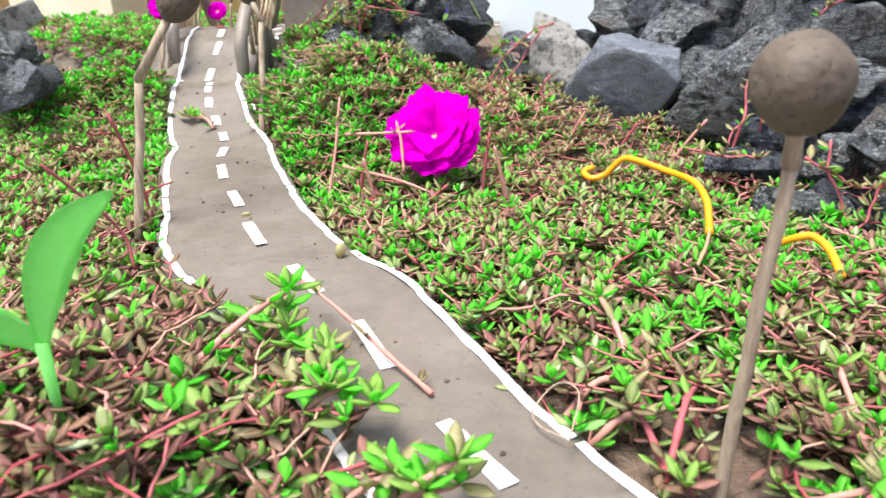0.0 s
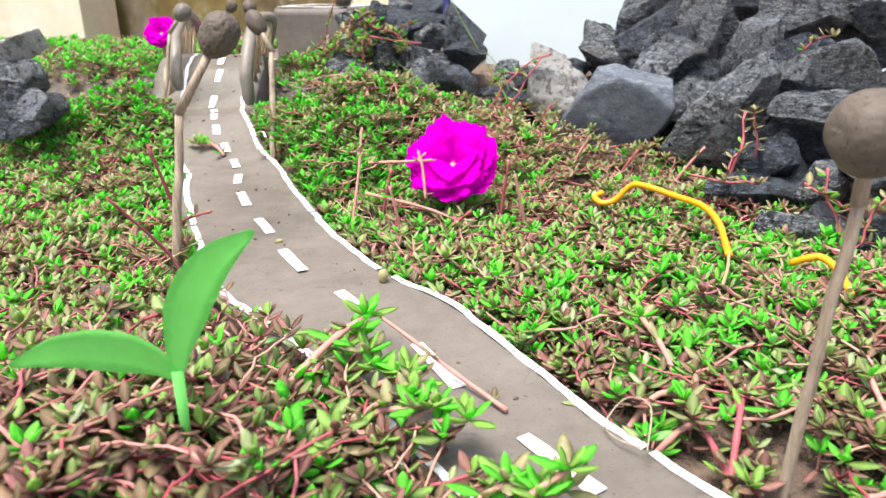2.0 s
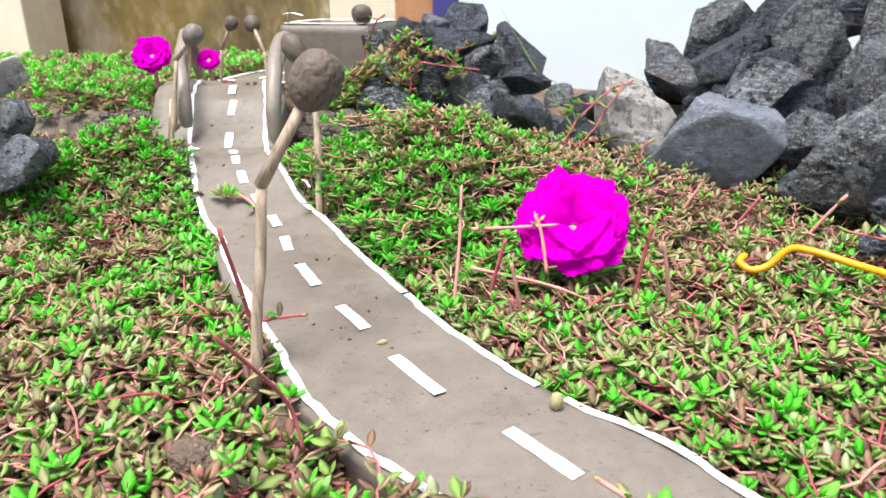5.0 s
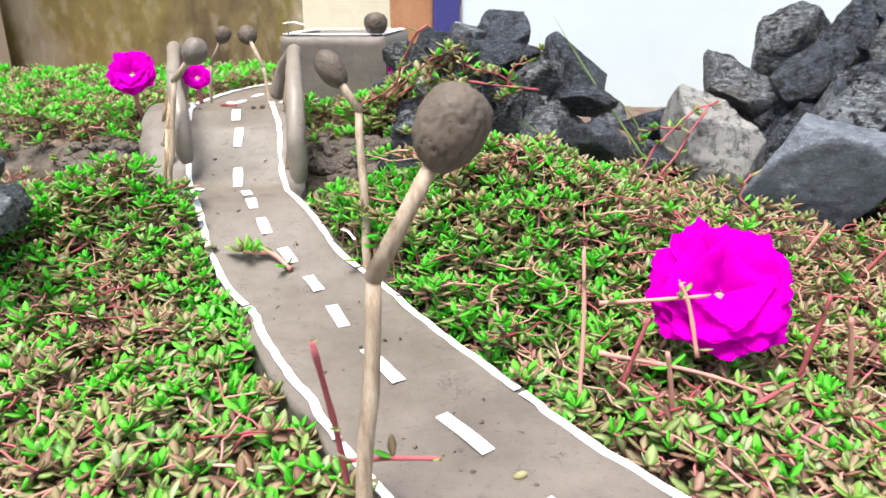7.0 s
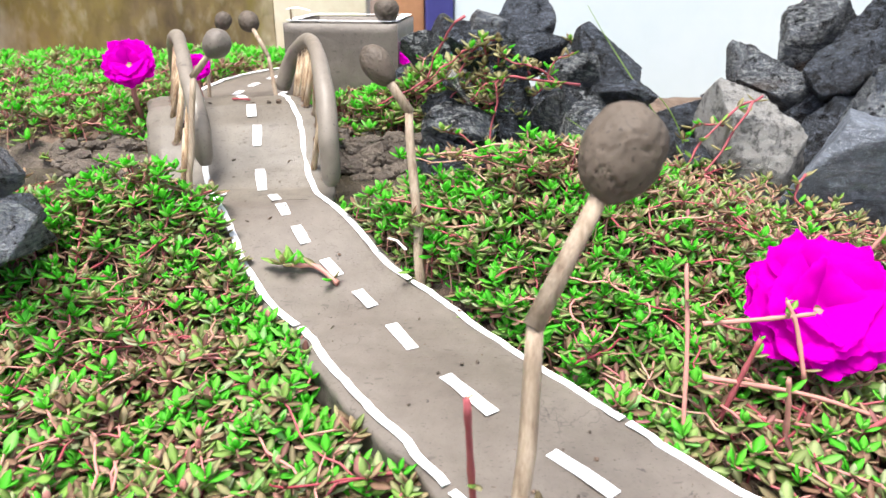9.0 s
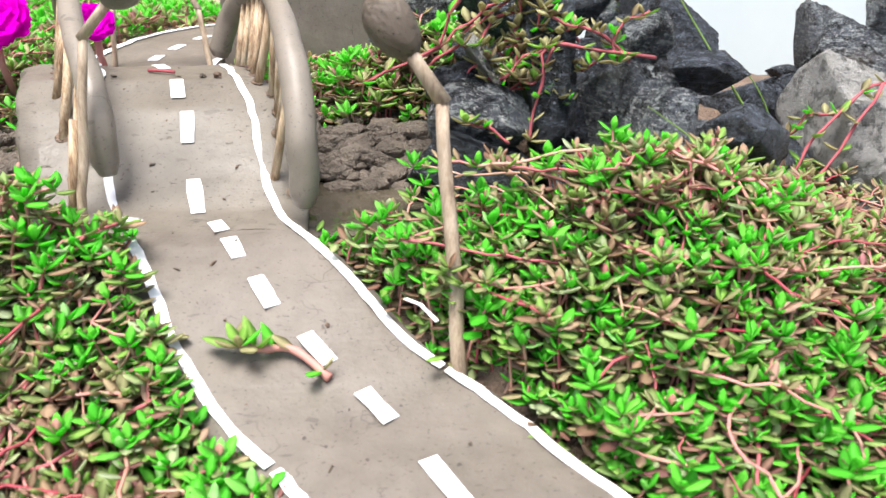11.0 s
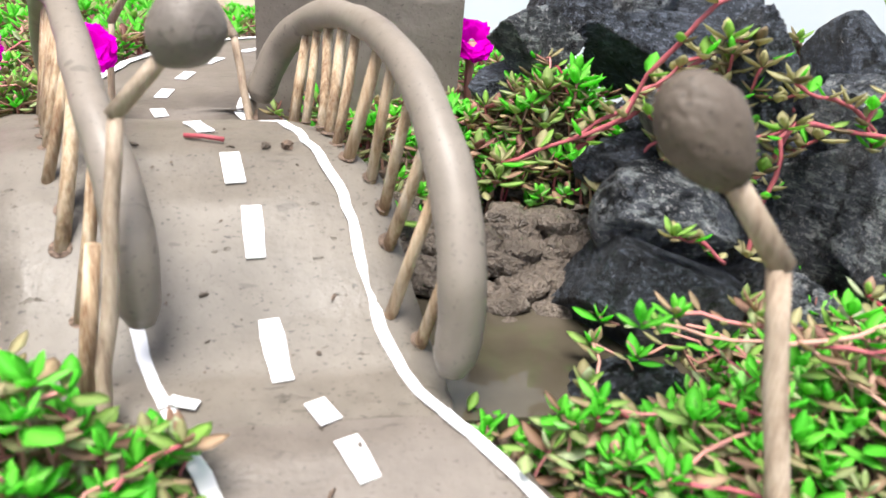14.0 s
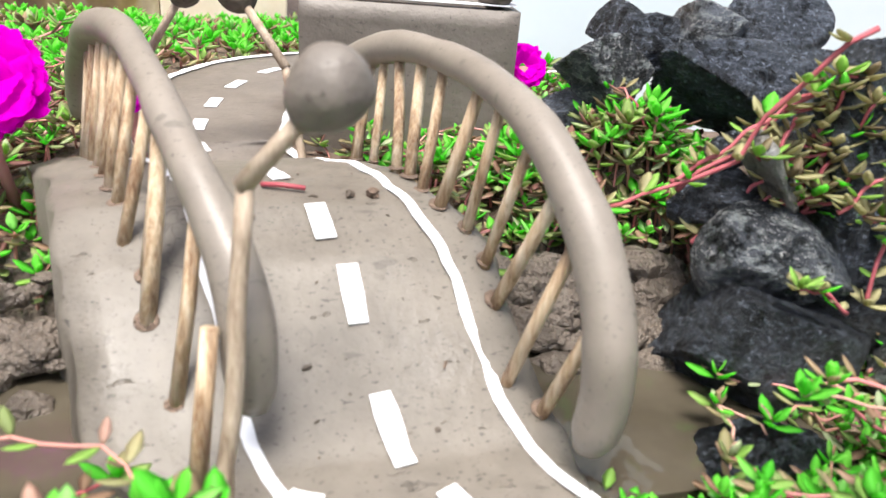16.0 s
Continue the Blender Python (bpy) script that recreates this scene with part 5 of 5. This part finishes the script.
trailing([(-0.0109, 0.3480, 0.0185), (-0.0043, 0.3470, 0.0274), (0.0033, 0.3460, 0.0361), (0.0132, 0.3450, 0.0397)], 80, 0.0058, 0.45, 0.00042)
trailing([(0.0207, 0.3480, 0.0453), (0.0145, 0.3470, 0.0395), (0.0057, 0.3460, 0.0324), (-0.0019, 0.3450, 0.0240)], 81, 0.0058, 0.45, 0.00042)
trailing([(-0.0193, 0.3480, 0.0325), (-0.0116, 0.3470, 0.0374), (-0.0039, 0.3460, 0.0447), (0.0059, 0.3450, 0.0506)], 82, 0.0058, 0.45, 0.00042)
trailing([(0.0257, 0.3480, 0.0391), (0.0182, 0.3470, 0.0320), (0.0106, 0.3460, 0.0261), (0.0030, 0.3450, 0.0189)], 83, 0.0058, 0.45, 0.00042)
trailing([(-0.0050, 0.3480, -0.0011), (-0.0009, 0.3470, 0.0096), (0.0031, 0.3460, 0.0199), (0.0057, 0.3450, 0.0301)], 84, 0.0058, 0.45, 0.00042)
trailing([(0.0319, 0.3480, 0.0390), (0.0256, 0.3470, 0.0465), (0.0181, 0.3460, 0.0527), (0.0096, 0.3450, 0.0541)], 85, 0.0058, 0.45, 0.00042)

tuft = random.Random(5)
for k in range(13):
    p = Vector((0.0150 + tuft.uniform(-0.012, 0.014), 0.345 + tuft.uniform(-0.002, 0.003), 0.0360 + tuft.uniform(-0.010, 0.011)))
    a, ln = tuft.uniform(0, 6.28), tuft.uniform(0.006, 0.011)
    trailing([p, p + Vector((math.cos(a) * 0.5, -0.1, math.sin(a) * 0.5)) * ln, p + Vector((math.cos(a + 0.5), -0.35, math.sin(a + 0.5))) * ln], 90 + k, 0.0055, tuft.uniform(0.2, 0.6), 0.0004)


def scrap(name, pts, half, label, category):
    ob = ribbon(name, pts, half, None, 0.0006)
    return tagged(ob, label, category)


scrap("paper_scrap", [(-0.0285, 0.2690, -0.0050), (-0.0255, 0.2650, -0.0045), (-0.0225, 0.2600, -0.0060)], 0.0005, "thin white paper scrap lying among the leaves", "paper scrap")
scrap("paper_scrap", [(-0.0958, 0.3062, 0.0010), (-0.0938, 0.3048, 0.0012), (-0.0912, 0.3040, 0.0010)], 0.0011, "torn white paper end on the clay", "paper scrap")

crumb_rnd = random.Random(9)


def crumb(x, y, r, seed):
    own = random.Random(seed)
    long, turn = own.choice((1.0, 1.15, 1.5, 2.2)), Matrix.Rotation(own.uniform(0, 3.1), 3, 'Z')
    bm = bmesh.new()
    bmesh.ops.create_icosphere(bm, subdivisions=2, radius=1.0)
    for v in bm.verts:
        p = v.co * r * (0.85 + 0.6 * noise.noise(v.co * 1.7 + Vector((seed, 0, 0))))
        p = turn @ Vector((p.x * long, p.y / long, p.z * 0.7))
        v.co = Vector((x, y, road_z(y) + r * 0.35)) + p
    me = bpy.data.meshes.new("crumb")
    bm.to_mesh(me)
    bm.free()
    me.materials.append(CLAY_DARK if seed % 3 else SOIL)
    return tagged(new("crumb", me), "small dark crumb of soil on the clay", "crumb", "soil crumbs")


for k in range(130):
    y = crumb_rnd.uniform(0.0, 0.37)
    u = crumb_rnd.uniform(0.1, 0.9)
    crumb(road_l(y) + u * (road_r(y) - road_l(y)), y, crumb_rnd.choice((0.0002, 0.00025, 0.0003, 0.0003, 0.0004, 0.0005, 0.0007)), k)
crumb(-0.0769, 0.3562, 0.0016, 3)
crumb(-0.0812, 0.3565, 0.0011, 4)

# ---- wet clods along the pond bank ----
def clods():
    rnd = random.Random(31)
    bm = bmesh.new()
    for k in range(420):
        x = rnd.uniform(-0.075, -0.006) if k % 4 else rnd.uniform(-0.175, -0.120)
        y = 0.352 + rnd.gauss(0, 0.006)
        if road_l(y) - 0.024 < x < road_r(y) + 0.019:
            continue
        r = rnd.choice((0.0012, 0.0016, 0.0022, 0.003, 0.0042))
        z = -0.003 + 0.0135 * float(step(0.340, 0.366, y)) + rnd.uniform(-0.001, 0.0015)
        made = bmesh.ops.create_icosphere(bm, subdivisions=3, radius=1.0)["verts"]
        for v in made:
            n = v.co.normalized()
            s = 1 + 0.45 * noise.noise(n * 1.3 + Vector((k, 0, 0))) + 0.22 * noise.noise(n * 4 + Vector((0, k, 0)))
            v.co = Vector((x, y, z)) + Vector((n.x * 1.3, n.y, n.z * 0.75)) * (r * s)
    me = bpy.data.meshes.new("mud_clods")
    bm.to_mesh(me)
    bm.free()
    me.materials.append(MUD)
    me.polygons.foreach_set("use_smooth", [True] * len(me.polygons))
    tagged(new("mud_clods", me), "wet lumpy brown mud clods along the pond bank", "mud", kind="stuff")


clods()

dry = thing("soil_clod", (-0.0040, 0.0830, -0.022), "dry brown lump of soil among the leaves", "soil")
part("lump", ball((-0.0040, 0.0830, -0.0225), (0.3, 0.2, 1), 0.0060, 0.0042, 41, 2.0), SOIL, dry)

# ---- small finds ----
def blade_of_grass(pts, r):
    e = thing("grass_blade", pts[0], "single thin green blade of grass by the stones", "grass")
    c = smooth_line(pts, 24)
    part("blade", tube_bm(c, [r * (1 - 0.8 * i / 23) for i in range(24)], 6), LEAF, e)


blade_of_grass([(0.1028, 0.3423, 0.0), (0.0988, 0.3423, 0.0062), (0.0914, 0.3466, 0.0170), (0.0791, 0.3540, 0.0350), (0.0669, 0.3615, 0.0535), (0.0591, 0.3668, 0.0666)], 0.0006)
blade_of_grass([(0.068, 0.3025, 0.004), (0.0621, 0.3036, 0.0137), (0.0499, 0.3072, 0.0223), (0.040, 0.310, 0.0287)], 0.0005)
blade_of_grass([(0.105, 0.345, -0.004), (0.098, 0.345, 0.016), (0.088, 0.346, 0.030), (0.080, 0.347, 0.031)], 0.0004)

thread = thing("string", (0.158, 0.036, -0.024), "loop of thin beige string over the road's edge", "string")
part("strand", tube_bm(smooth_line([(0.1630, 0.0240, -0.0225), (0.1640, 0.0340, -0.0170), (0.1590, 0.0400, -0.0190), (0.1545, 0.0365, -0.0238), (0.1565, 0.0310, -0.0240), (0.1620, 0.0275, -0.0238)], 40), 0.00022, 6), STALK_GREY, thread)

bud = thing("bud", (0.0806, 0.1142, -0.0245), "small dry yellow-green bud on the paper edge", "bud")
part("calyx", ball((0.0806, 0.1142, -0.0222), (0.2, 0.1, 1), 0.0018, 0.0026, 21), LEAF_OLD, bud)
chip = thing("seed_chip", (0.0291, 0.1467, -0.0245), "tiny yellow dry chip on the clay road", "chip")
part("husk", ball((0.0291, 0.1467, -0.0235), (1, 0.4, 0.1), 0.0009, 0.0017, 22), LEAF_OLD, chip)
twiglet = thing("twig", (-0.100, 0.366, 0.029), "short red-brown twig lying on the bridge", "twig")
part("stick", tube_bm([(-0.0975, 0.3600, 0.0282), (-0.0935, 0.3588, 0.0284), (-0.0895, 0.3575, 0.0282)], 0.0005, 6), STEM_RED, twiglet)
